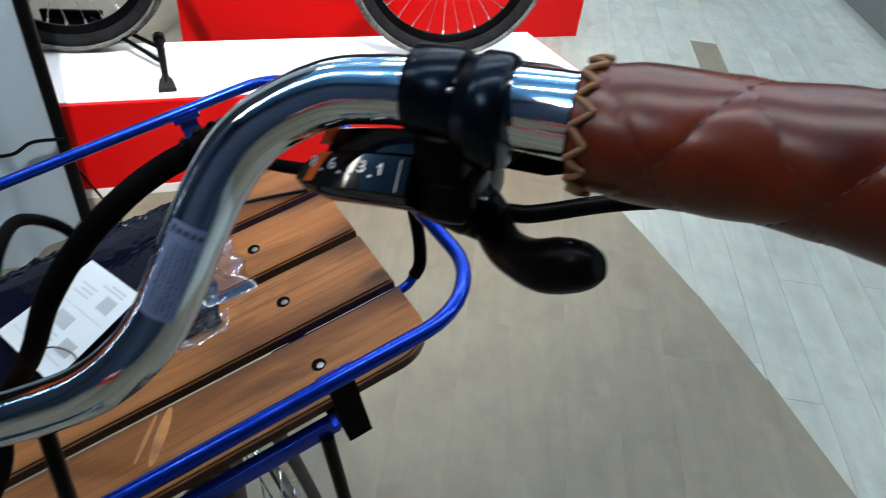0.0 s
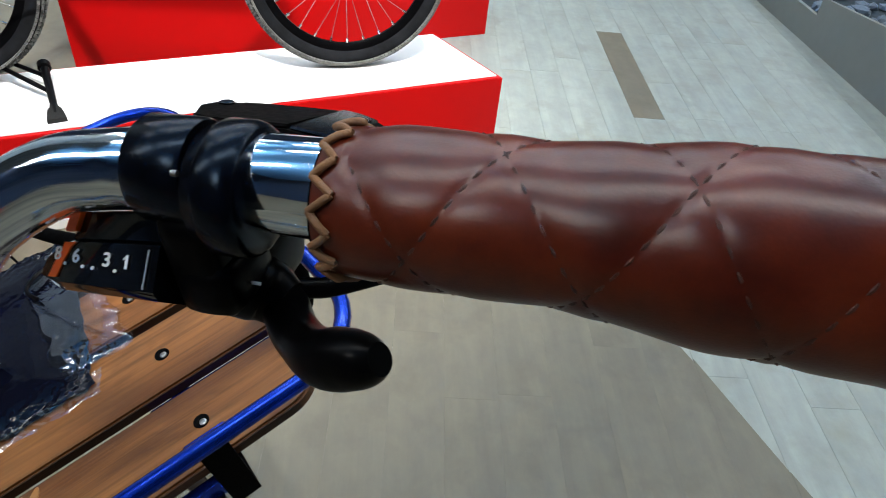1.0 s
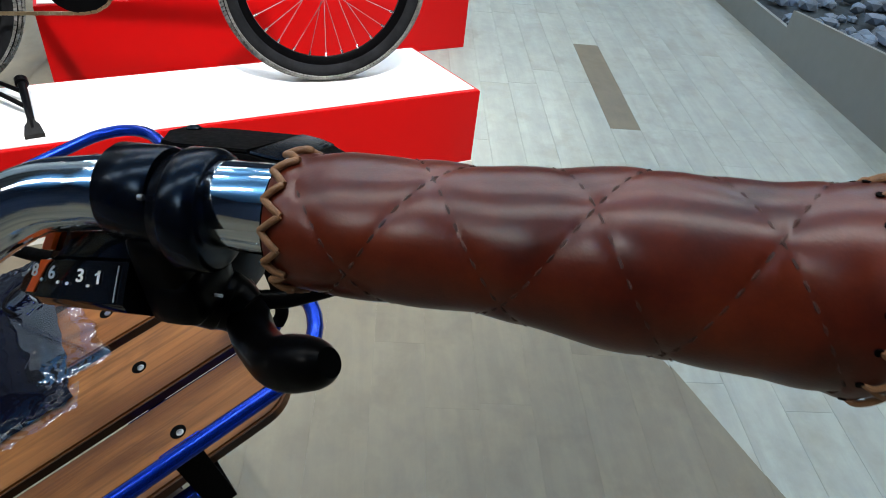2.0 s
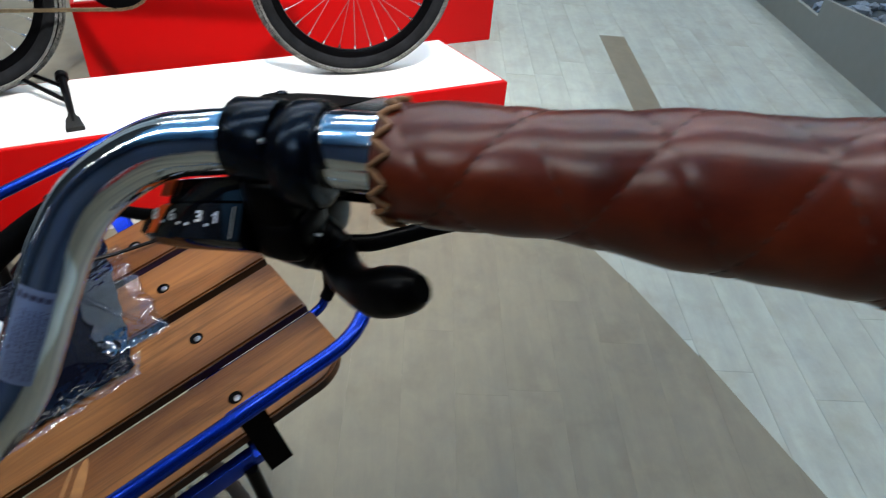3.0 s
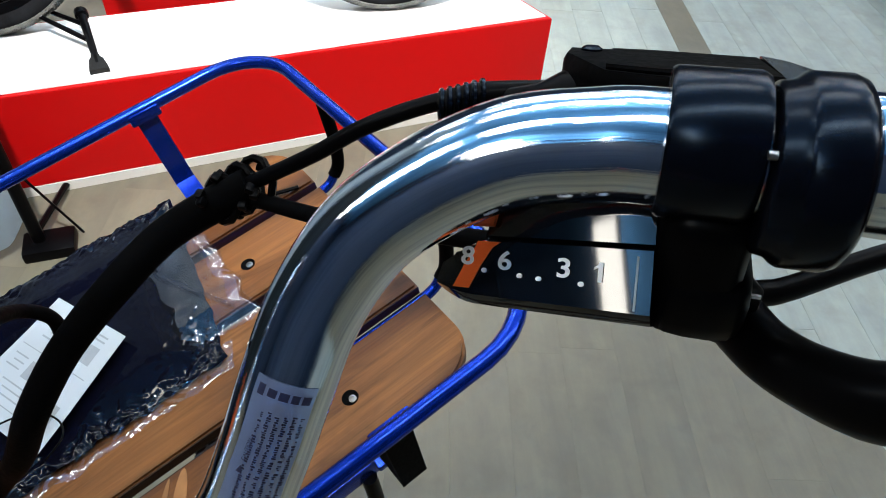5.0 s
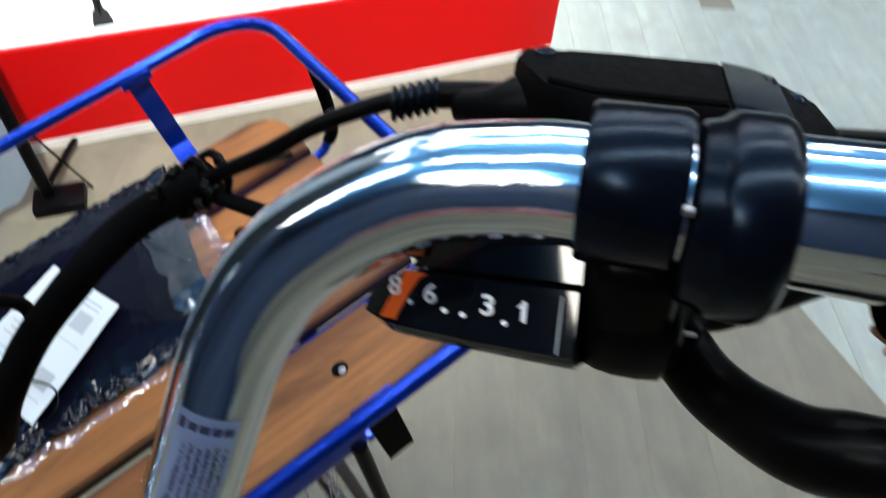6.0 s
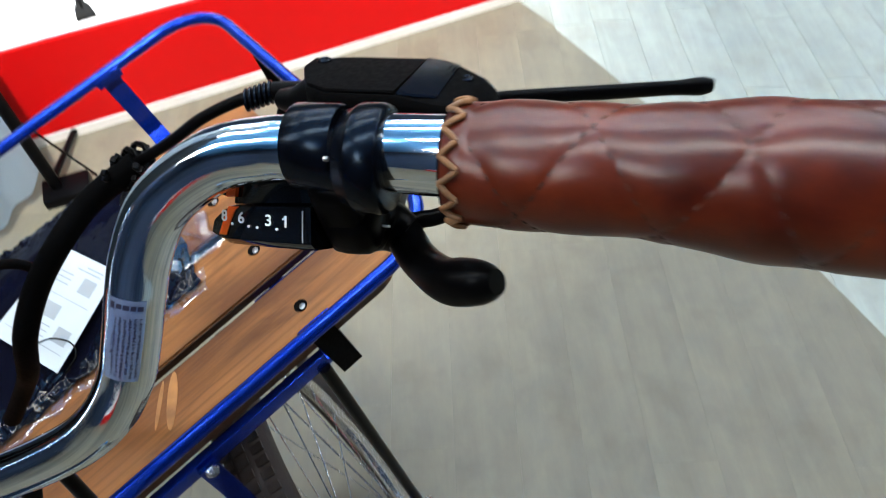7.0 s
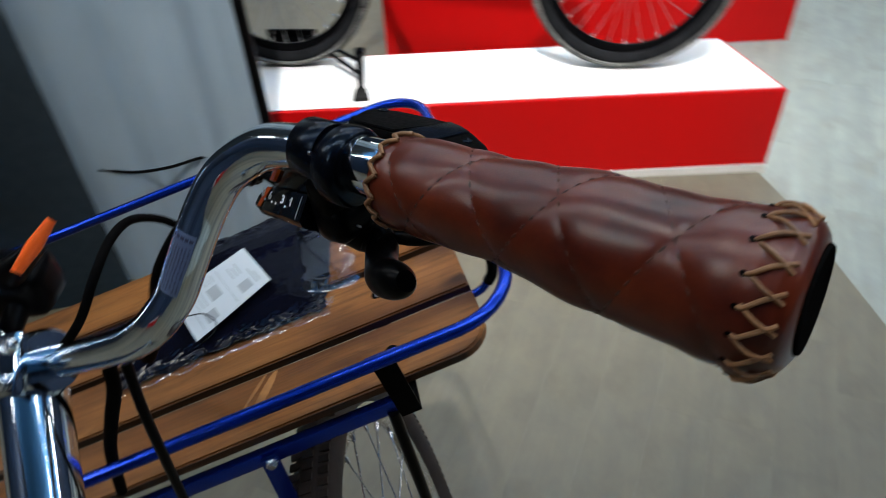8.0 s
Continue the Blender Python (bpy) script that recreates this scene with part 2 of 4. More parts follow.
def solid(name, bm, material, label, category="", group="", kind="", smooth=False):
    return tagged(link_mesh(name, bm, material, smooth), label, category, group, kind)


def smooth_path(points, n=8):
    """Catmull-Rom through the points."""
    p = [Vector(q) for q in points]
    p = [2 * p[0] - p[1]] + p + [2 * p[-1] - p[-2]]
    out = []
    for i in range(1, len(p) - 2):
        for j in range(n):
            t = j / n
            a, b, c, d = p[i - 1], p[i], p[i + 1], p[i + 2]
            out.append(0.5 * (2 * b + (c - a) * t + (2 * a - 5 * b + 4 * c - d) * t * t + (3 * b - a - 3 * c + d) * t ** 3))
    out.append(p[-2])
    return out


def tube(points, r, seg=12, closed=False, bm=None, flat=1.0, up=None):
    """Sweeps a round (or flattened) section along the points."""
    bm = bm or bmesh.new()
    pts = [Vector(q) for q in points]
    n = len(pts)
    rad = r if isinstance(r, (list, tuple)) else [r] * n
    tang = []
    for i in range(n):
        a = pts[(i - 1) % n] if closed or i else pts[0]
        b = pts[(i + 1) % n] if closed or i < n - 1 else pts[-1]
        tang.append((b - a).normalized())
    side = (Vector(up) if up else (Vector((0, 0, 1)) if abs(tang[0].z) < 0.9 else Vector((1, 0, 0))))
    rings = []
    for i in range(n):
        side = (side - tang[i] * side.dot(tang[i])).normalized()
        other = tang[i].cross(side)
        rings.append([bm.verts.new(pts[i] + (side * math.cos(2 * math.pi * k / seg) + other * flat * math.sin(2 * math.pi * k / seg)) * rad[i]) for k in range(seg)])
    for i in range(n if closed else n - 1):
        a, b = rings[i], rings[(i + 1) % n]
        for k in range(seg):
            bm.faces.new((a[k], a[(k + 1) % seg], b[(k + 1) % seg], b[k]))
    if not closed:
        bm.faces.new(rings[0][::-1])
        bm.faces.new(rings[-1])
    return bm


def block(size, m=None, bevel=0.0, seg=2, bm=None):
    bm2 = bmesh.new()
    bmesh.ops.create_cube(bm2, size=1, matrix=Matrix.Diagonal((*size, 1)))
    if bevel:
        bmesh.ops.bevel(bm2, geom=bm2.edges[:], offset=bevel, segments=seg, affect="EDGES", profile=0.6)
    if m is not None:
        bmesh.ops.transform(bm2, matrix=m, verts=bm2.verts[:])
    if bm is None:
        return bm2
    me = bpy.data.meshes.new("tmp")
    bm2.to_mesh(me)
    bm2.free()
    bm.from_mesh(me)
    bpy.data.meshes.remove(me)
    return bm


def frame_of(origin, x, up):
    """A pose whose x axis is x and whose z axis leans to up."""
    x = Vector(x).normalized()
    y = Vector(up).cross(x).normalized()
    z = x.cross(y)
    return Matrix(((x.x, y.x, z.x, origin[0]), (x.y, y.y, z.y, origin[1]), (x.z, y.z, z.z, origin[2]), (0, 0, 0, 1)))


def lathe(profile, m=None, seg=32):
    """Turns (x, radius) pairs about the x axis."""
    bm = bmesh.new()
    rings = [[bm.verts.new((x, r * math.cos(2 * math.pi * k / seg), r * math.sin(2 * math.pi * k / seg))) for k in range(seg)] for x, r in profile]
    for a, b in zip(rings, rings[1:]):
        for k in range(seg):
            bm.faces.new((a[k], b[k], b[(k + 1) % seg], a[(k + 1) % seg]))
    bm.faces.new(rings[0])
    bm.faces.new(rings[-1][::-1])
    bmesh.ops.recalc_face_normals(bm, faces=bm.faces[:])
    if m is not None:
        bmesh.ops.transform(bm, matrix=m, verts=bm.verts[:])
    return bm


def prism(outline, z0, z1, bevel=0.0, m=None):
    """Extrudes a flat outline (x, y) from z0 to z1."""
    bm = bmesh.new()
    lo = [bm.verts.new((x, y, z0)) for x, y in outline]
    hi = [bm.verts.new((x, y, z1)) for x, y in outline]
    n = len(outline)
    bm.faces.new(lo[::-1])
    bm.faces.new(hi)
    for k in range(n):
        bm.faces.new((lo[k], lo[(k + 1) % n], hi[(k + 1) % n], hi[k]))
    bmesh.ops.recalc_face_normals(bm, faces=bm.faces[:])
    if bevel:
        edges = [e for e in bm.edges if abs(e.verts[0].co.z - e.verts[1].co.z) < 1e-6]
        bmesh.ops.bevel(bm, geom=edges, offset=bevel, segments=2, affect="EDGES")
    if m is not None:
        bmesh.ops.transform(bm, matrix=m, verts=bm.verts[:])
    return bm


def loft(rings):
    """Joins rings of equal count into one closed body."""
    bm = bmesh.new()
    vs = [[bm.verts.new(p) for p in r] for r in rings]
    for a, b in zip(vs, vs[1:]):
        for k in range(len(a)):
            bm.faces.new((a[k], a[(k + 1) % len(a)], b[(k + 1) % len(a)], b[k]))
    bm.faces.new(vs[0][::-1])
    bm.faces.new(vs[-1])
    bmesh.ops.recalc_face_normals(bm, faces=bm.faces[:])
    return bm


def lettering(name, text, size, m, material, parent):
    cu = bpy.data.curves.new(name, "FONT")
    cu.body, cu.size, cu.extrude, cu.offset = text, size, size * 0.02, size * 0.018
    cu.align_x, cu.align_y = "CENTER", "CENTER"
    tmp = new(name + "_tmp", cu)
    bpy.context.view_layer.update()
    me = bpy.data.meshes.new_from_object(tmp.evaluated_get(bpy.context.evaluated_depsgraph_get()))
    bpy.data.objects.remove(tmp)
    me.transform(m)
    me.materials.clear()
    me.materials.append(material)
    ob = new(name, me)
    return under(ob, parent)


# ---- the hall ----
def slab(lo, hi, bm=None):
    size = Vector(hi) - Vector(lo)
    return block(size, Matrix.Translation((Vector(lo) + Vector(hi)) / 2), bm=bm)


solid("floor", slab((-7, -3.2, -0.12), (7, 10, -0.008)), JOINT, "pale and brown wood-look plank floor of a show hall", kind="structure")
FLOOR = bpy.data.objects["floor"]
solid("wall_north", slab((-7.2, 10, -0.12), (7.2, 10.2, 4.9)), HALL, "dark plain hall wall, out of view", kind="structure")
# unseen; set near and dark to darken the bar and grip from behind
solid("unseen_wall_south", slab((-7.2, -3.4, -0.12), (7.2, -3.2, 4.9)), HALL, "dark plain hall wall, out of view", kind="structure")
solid("wall_east", slab((7, -3.2, -0.12), (7.2, 10, 4.9)), HALL, "dark plain hall wall, out of view", kind="structure")
solid("wall_west", slab((-7.2, -3.2, -0.12), (-7, 10, 4.9)), HALL, "dark plain hall wall, out of view", kind="structure")
solid("ceiling", slab((-7, -3.2, 4.7), (7, 10, 4.9)), CEILING, "grey-blue hall ceiling with rows of lamps", kind="structure")


def ceiling_light(x, y, length, lengthwise=False, half=0.07, power=1.0):
    top = thing("ceiling_light", (x, y, 4.7), "long white strip lamp hung from the hall ceiling", "lamp", "rows of ceiling lamps")
    h = length / 2
    dx, dy = (half, h) if lengthwise else (h, half)
    part("frame", slab((x - dx - 0.03, y - dy - 0.03, 4.13), (x + dx + 0.03, y + dy + 0.03, 4.2)), TRIM, top, smooth=False)
    part("diffuser", slab((x - dx, y - dy, 4.115), (x + dx, y + dy, 4.13)), LAMP_FACE, top, "glowing white diffuser", smooth=False)
    for f in (-0.8, 0.8):
        ox, oy = (0, h * f) if lengthwise else (h * f, 0)
        part("rod", tube([V(x + ox, y + oy, 4.19), V(x + ox, y + oy, 4.7)], 0.006, 8), TRIM, top)
    # the second lamp shines up, added to brighten the ceiling mirrored in the chrome
    for z, tilt, watts in ((4.1, 0, LAMP_W * power), (4.22, 180, UP_W * power)):
        la = bpy.data.lights.new("ceiling_lamp", "AREA")
        la.shape, la.size, la.size_y, la.energy, la.color = "RECTANGLE", 2 * dx, 2 * dy, watts, (1.0, 0.94, 0.81)
        new("ceiling_lamp", la).matrix_basis = pose(x, y, z, tilt)


for gx in (-4.9, 0.05, 5.0):
    for gy in (0.2, 2.5, 4.9, 7.5):
        ceiling_light(gx, gy, 4.2)
ceiling_light(-2.42, -2.25, 1.3, True, 0.25, 0.75)


# unseen spots, added so the platforms come out brighter than the floor
def added_spot(at, target, power):
    at, target = Vector(at), Vector(target)
    d = (target - at).normalized()
    top = thing("added_spotlight", (at.x, at.y, 4.7), "black spotlight added out of view on the ceiling to brighten a platform", "lamp", "track spotlights")
    part("stem", tube([V(at.x, at.y, 4.7), at], 0.012, 10), BLACK, top)
    part("housing", lathe([(-0.10, 0.03), (-0.09, 0.06), (0.08, 0.065), (0.08, 0.058), (0.02, 0.05)], frame_of(at, d, (0, 1, 0)), 24), BLACK, top)
    part("lens", lathe([(0.030, 0.049), (0.034, 0.049)], frame_of(at, d, (0, 1, 0)), 24), LAMP_FACE, top, "glowing round lens")
    la = bpy.data.lights.new("spot_lamp", "SPOT")
    la.energy, la.color, la.spot_size, la.spot_blend, la.shadow_soft_size = power, (1.0, 0.97, 0.93), radians(38), 1.0, 0.05
    new("spot_lamp", la).matrix_basis = Matrix.Translation(d * 0.09) @ look(at, target)


added_spot((0.2, -0.4, 3.95), (-0.35, 1.9, 0.2), SPOT_W)
added_spot((0.9, 0.3, 3.95), (0.05, 3.0, 0.2), SPOT_W * 0.5)

# ---- red display platforms ----
FRONT = V(0.935, 0.354, 0).normalized()


def platform(name, right_front, length, depth_vec, height, label, skirting):
    rf = Vector(right_front)
    lf, rb, lb = rf - FRONT * length, rf + Vector(depth_vec), rf - FRONT * length + Vector(depth_vec)
    top = thing(name, (rf + lb) / 2, label, "platform", "red display platforms")

    def ring(inset, z):
        d = Vector(depth_vec).normalized()
        return [(p + s * FRONT * inset + t * d * inset).to_2d() for p, s, t in ((lf, 1, 1), (rf, -1, 1), (rb, -1, -1), (lb, 1, -1))]

    part("body", prism(ring(0, 0), 0.03 if skirting else 0.0, height, 0.002), RED, top, smooth=False)
    part("top_panel", prism(ring(0.012, 0), height, height + 0.004, 0.001), WHITE, top, "bright white laminate top", smooth=False)
    if skirting:
        part("skirting", prism(ring(-0.003, 0), 0.0, 0.03), TRIM, top, "white skirting strip", smooth=False)
    return top


platform("display_platform", (0.475, 1.998, 0), 1.72, (-0.193, 0.300, 0), 0.278, "red display platform with a white top, standing on the floor", True)
platform("display_platform", (-1.05, -2.42, 0), 1.4, (0.09, -0.22, 0), 0.30, "red display platform with a white top, behind the bicycle", False)
platform("display_platform", (0.559, 3.0, 0), 1.62, (-0.15, 0.42, 0), 0.29, "red display platform with a white top, further back", False)

# ---- low grey board wall with stones behind ----
wall = bmesh.new()
slab((2.11, 3.13, 0), (2.13, 7.0, 0.135), wall)
bm = prism([(1.2, 0), (3.13, 0), (3.13, 0.215), (2.45, 0.29), (1.2, 0.42)], 0, 0.02, 0, Matrix(((0, 0, 1, 2.11), (1, 0, 0, 0), (0, 1, 0, 0), (0, 0, 0, 1))))
me = bpy.data.meshes.new("tmp")
bm.to_mesh(me)
bm.free()
wall.from_mesh(me)
bpy.data.meshes.remove(me)
solid("edge_board", wall, GREY_WALL, "low grey painted board edging with a step", kind="structure")
rng = random.Random(5)
bm = bmesh.new()
for i in range(900):
    x, y = 2.165 + rng.random() * 1.5, 1.2 + rng.random() * 5.6
    r = 0.02 + rng.random() * 0.035
    c = V(x, y, 0.10 + (0.14 if y < 3.1 else 0) * min(1, (3.13 - y) / 0.7 if y < 3.13 else 0) + r * 0.3 + rng.random() * 0.03)
    vs = bmesh.ops.create_icosphere(bm, subdivisions=1, radius=r)["verts"]
    for v in vs:
        v.co = c + Vector((v.co.x, v.co.y, v.co.z * 0.7)) * (0.75 + 0.5 * rng.random())
stones = solid("stones", bm, STONE, "blue-grey rough stones piled behind the board edging", "stones", kind="stuff")
bm = slab((2.13, 1.2, 0), (3.8, 6.9, 0.10))
solid("stone_bed", bm, DARK_CLOTH, "dark raised bed under the stones", kind="structure")


def wheel_parts(parent, centre, axis, r_tyre, width, rim_depth, spokes, tyre_mat, rim_mat, knobs, hub_w=0.05):
    """A bicycle wheel: tyre, rim, hub and spokes under parent."""
    axis = Vector(axis).normalized()
    u = axis.cross(Vector((0, 0, 1))).normalized()
    w = u.cross(axis)
    centre = Vector(centre)

    def at(ang, rad, off=0.0):
        return centre + (u * math.cos(ang) + w * math.sin(ang)) * rad + axis * off

    rc = r_tyre - width / 2
    tyre = tube([at(2 * math.pi * i / 72, rc) for i in range(72)], width / 2, 14, True, up=axis)
    t = part("tyre", tyre, tyre_mat, parent)
    if knobs:
        tread = bmesh.new()
        for i in range(150):
            for off in (-0.58, -0.36, -0.12, 0.12, 0.36, 0.58):
                ang = 2 * math.pi * (i + (0.5 if abs(off) > 0.2 else 0)) / 150
                p = at(ang, rc + width * 0.5 * math.cos(off * 2.0) - 0.001, off * width)
                m = frame_of(p, w * math.cos(ang) - u * math.sin(ang), u * math.cos(ang) + w * math.sin(ang))
                block((0.0095, 0.0095, 0.006), m, bm=tread)
        part("tread", tread, KNOB, t, "tread knobs greyed for light off the white platform top", smooth=False)
    rr = r_tyre - width
    bm = bmesh.new()
    sec = [(rr + 0.004, -0.011), (rr + 0.004, 0.011), (rr - rim_depth * 0.5, 0.010), (rr - rim_depth, 0.004), (rr - rim_depth, -0.004), (rr - rim_depth * 0.5, -0.010)]
    rings = [[bm.verts.new(at(2 * math.pi * i / 72, a, b)) for a, b in sec] for i in range(72)]
    for i in range(72):
        a, b = rings[i], rings[(i + 1) % 72]
        for k in range(6):
            bm.faces.new((a[k], b[k], b[(k + 1) % 6], a[(k + 1) % 6]))
    bmesh.ops.recalc_face_normals(bm, faces=bm.faces[:])
    part("rim", bm, rim_mat, parent)
    m = frame_of(centre - axis * hub_w, axis, w)
    part("hub", lathe([(0, 0.006), (0.004, 0.022), (0.012, 0.024), (0.018, 0.014), (2 * hub_w - 0.018, 0.014), (2 * hub_w - 0.012, 0.024), (2 * hub_w - 0.004, 0.022), (2 * hub_w, 0.006)], m, 20), SATIN, parent)
    for i in range(spokes):
        ang = 2 * math.pi * i / spokes
        side = hub_w * 0.7 * (1 if i % 2 else -1)
        a, b = at(ang + (0.5 if i % 4 < 2 else -0.5), 0.022, side), at(ang, rr - rim_depth, 0)
        sp = part("spoke", tube([a, b], 0.0010, 5), DULL_STEEL if knobs else STEEL, parent)
        d = (a - b).normalized()
        part("nipple", tube([b, b + d * 0.012], 0.0034 if knobs else 0.0026, 6), STEEL, sp)


# ---- the mountain bicycle on the platform ----
BD = V(0.971, 0.238, 0).normalized()
BN = V(BD.y, -BD.x, 0)
WHEEL_R = 0.287
FC = V(0.012, 2.020, 0.282 + WHEEL_R)
RC = FC - BD * 1.02
mtb = thing("mountain_bicycle", (FC.x - 0.5, FC.y - 0.12, 0.28), "black mountain bicycle with knobbly tyres, parked on the platform", "bicycle")
wheel_parts(mtb, FC, BN, WHEEL_R, 0.050, 0.018, 28, GREY_TYRE, BLACK, True)
wheel_parts(mtb, RC, BN, WHEEL_R, 0.050, 0.018, 28, GREY_TYRE, BLACK, True)
BB = RC + BD * 0.42 + V(0, 0, 0.030)
HEAD = FC - BD * 0.17 + V(0, 0, 0.42)
SEATTOP = BB - BD * 0.16 + V(0, 0, 0.45)
for a, b, r in ((BB, HEAD, 0.022), (BB, SEATTOP, 0.016), (SEATTOP, HEAD + V(0, 0, 0.06), 0.018)):
    part("frame_tube", tube([a, b], r, 14), BLACK, mtb)
for s in (-1, 1):
    off = BN * 0.055 * s
    part("chain_stay", tube([BB + off * 0.6, RC + off], 0.009, 10), BLACK, mtb)
    part("seat_stay", tube([SEATTOP + off * 0.5, RC + off], 0.008, 10), BLACK, mtb)
    part("fork_leg", tube([HEAD + off, FC + off], 0.016, 12), BLACK, mtb)
SIDE = BN * 0.062
part("chainring", lathe([(-0.002, 0.07), (-0.002, 0.082), (0.002, 0.082), (0.002, 0.07)], frame_of(BB + SIDE, BN, V(0, 0, 1)), 40), BLACK, mtb)
part("sprocket", lathe([(-0.01, 0.03), (-0.01, 0.045), (0.008, 0.05), (0.008, 0.03)], frame_of(RC + SIDE * 0.8, BN, V(0, 0, 1)), 30), STEEL, mtb)
chain = bmesh.new()
loop = []
for a in range(0, 181, 20):
    loop.append(BB + SIDE + (BD * math.sin(radians(a)) + V(0, 0, math.cos(radians(a)))) * 0.083)
for a in range(180, 361, 20):
    loop.append(RC + SIDE * 0.85 + (BD * math.sin(radians(a)) + V(0, 0, math.cos(radians(a)))) * 0.046)
loop.append(loop[0])
run = []
for a, b in zip(loop, loop[1:]):
    n = max(1, round((b - a).length / 0.0127))
    run += [a.lerp(b, i / n) for i in range(n)]
for i, (a, b) in enumerate(zip(run, run[1:] + run[:1])):
    if (b - a).length > 1e-4:
        block((0.0125, 0.0045 if i % 2 else 0.0065, 0.008), frame_of((a + b) / 2, b - a, BN.cross(b - a)), bm=chain)
part("chain", chain, CHAIN, mtb, "dull brass-coloured chain")
KT, KF = V(-0.752, 1.812, 0.327), V(-0.668, 1.634, 0.292)
part("kickstand_leg", tube([KT, KF], [0.011, 0.008], 10), BLACK, mtb)
part("kickstand_foot", loft([[frame_of(KF, KF - KT, V(0, 0, 1)) @ V(x, y * w, z) for y, z in ((-1, -0.007), (1, -0.007), (1, 0.007), (-1, 0.007))] for x, w in ((-0.034, 0.008), (-0.022, 0.010), (-0.012, 0.016), (0.026, 0.022))]), RUBBER, mtb)
part("kickstand_knob", lathe([(-0.012, 0.010), (-0.008, 0.016), (0.010, 0.016), (0.014, 0.010)], frame_of(KT, KT - KF, V(0, 0, 1)), 16), BLACK, mtb)
for f in (0.22, 0.55):
    p = KT.lerp(KF, f)
    part("kickstand_arm", tube([p, V(-0.95, 1.88 - 0.06 * f, 0.345)], 0.006, 8), BLACK, mtb)
part("kickstand_plate", block((0.16, 0.012, 0.05), frame_of(V(-1.0, 1.845, 0.34), BD, V(0, 0, 1)), 0.004), BLACK, mtb)

# ---- banner stand ----
P0 = V(-0.77, 1.31, 0)
PD = V(-0.643, -0.766, 0).normalized()
banner = thing("banner_stand", P0, "pale grey cloth banner on a black pole stand", "banner")
part("pole", tube([P0 + V(0, 0, 0.02), P0 + V(0, 0, 2.0)], 0.014, 12), BLACK, banner)
part("foot", block((0.11, 0.08, 0.03), frame_of(P0 + V(0.02, 0, 0.017), (1, 0.3, 0), (0, 0, 1)), 0.008), BLACK, banner)
part("foot_brace", tube([P0 + V(0, 0, 0.05), P0 + V(-0.02, 0.28, 0.01)], 0.008, 8), BLACK, banner)
part("guy_wire", tube([P0 + V(0, 0.01, 0.24), P0 + V(0.075, 0.05, 0.01)], 0.003, 6), BLACK, banner)
bm = bmesh.new()
rows = []
for i in range(41):
    s = 0.43 * i / 40
    fold = 0.020 * math.sin(s * 31) + 0.006 * math.sin(s * 74 + 1)
    p = P0 + PD * (0.012 + s) + V(PD.y, -PD.x, 0) * fold
    lo = 0.04 + 0.05 * max(0, 1 - s / 0.05) ** 2
    rows.append([bm.verts.new(p + V(0, 0, z) + V(PD.y, -PD.x, 0) * (0.004 * math.sin(z * 7 + s * 9))) for z in (lo, 0.2, 0.45, 0.7, 1.0, 1.4, 2.0)])
for a, b in zip(rows, rows[1:]):
    for k in range(6):
        bm.faces.new((a[k], b[k], b[k + 1], a[k + 1]))
bmesh.ops.solidify(bm, geom=bm.faces[:], thickness=0.003)
part("cloth", bm, CLOTH, banner, "pale grey cloth with soft folds")
part("cable", tube(smooth_path([P0 + PD * s + V(0.766, -0.643, 0) * 0.016 + V(0, 0, z) for s, z in ((0.0, 0.318), (0.063, 0.333), (0.107, 0.320), (0.174, 0.336), (0.254, 0.337), (0.331, 0.352), (0.40, 0.385))]), 0.004, 7), BLACK, banner, "thin black cable")
dark = solid("side_curtain", prism([(P0 + PD * 0.445 + p).to_2d() for p in (V(0, 0, 0), V(-0.03, 0.03, 0), V(-0.93, -0.60, 0), V(-0.90, -0.63, 0))], 0, 2.2), DARK_CLOTH, "dark blue-grey curtain beside the banner", "curtain")


# ---- the cargo bicycle ----
bike = thing("cargo_bicycle", (0.05, 0.38, 0.0), "cargo bicycle with chrome handlebar, leather grips and blue wooden-deck front rack", "bicycle")
BAR_R = 0.0092
BAR = [V(*p) for p in ((-0.129, 0.2095, 0.930), (-0.096, 0.209, 0.948), (-0.070, 0.2085, 0.963), (-0.048, 0.2085, 0.976),
       (-0.030, 0.2095, 0.988), (-0.016, 0.2125, 1.001), (-0.0065, 0.2180, 1.014), (-0.0005, 0.2245, 1.028), (0.0045, 0.2315, 1.0415),
       (0.0100, 0.2385, 1.0545), (0.0185, 0.2435, 1.0675), (0.0295, 0.2458, 1.0768), (0.0425, 0.2458, 1.0845), (0.0550, 0.2435, 1.0882),
       (0.0660, 0.2401, 1.0905), (0.0970, 0.2296, 1.0936), (0.1060, 0.2265, 1.0944))]
G0, G1 = V(0.1060, 0.2265, 1.0946), V(0.2250, 0.1883, 1.1108)
GA = (G1 - G0).normalized()
RIGHT = smooth_path(BAR, 6) + [G0.lerp(G1, 0.5), G1]
MIRROR_AT, MN = V(-0.132, 0.2096, 0.9290), V(1, -0.05, 0).normalized()


def mirrored(p):
    return p - MN * (2 * (p - MIRROR_AT).dot(MN))


bar_line = [mirrored(p) for p in reversed(RIGHT)] + RIGHT
bar = part("handlebar", tube(bar_line, BAR_R, 32), DRAWN, bike, "polished chrome swept handlebar")
run_length = [0.0]
for a, b in zip(bar_line, bar_line[1:]):
    run_length.append(run_length[-1] + (b - a).length)
along = bar.data.uv_layers.new(name="along")
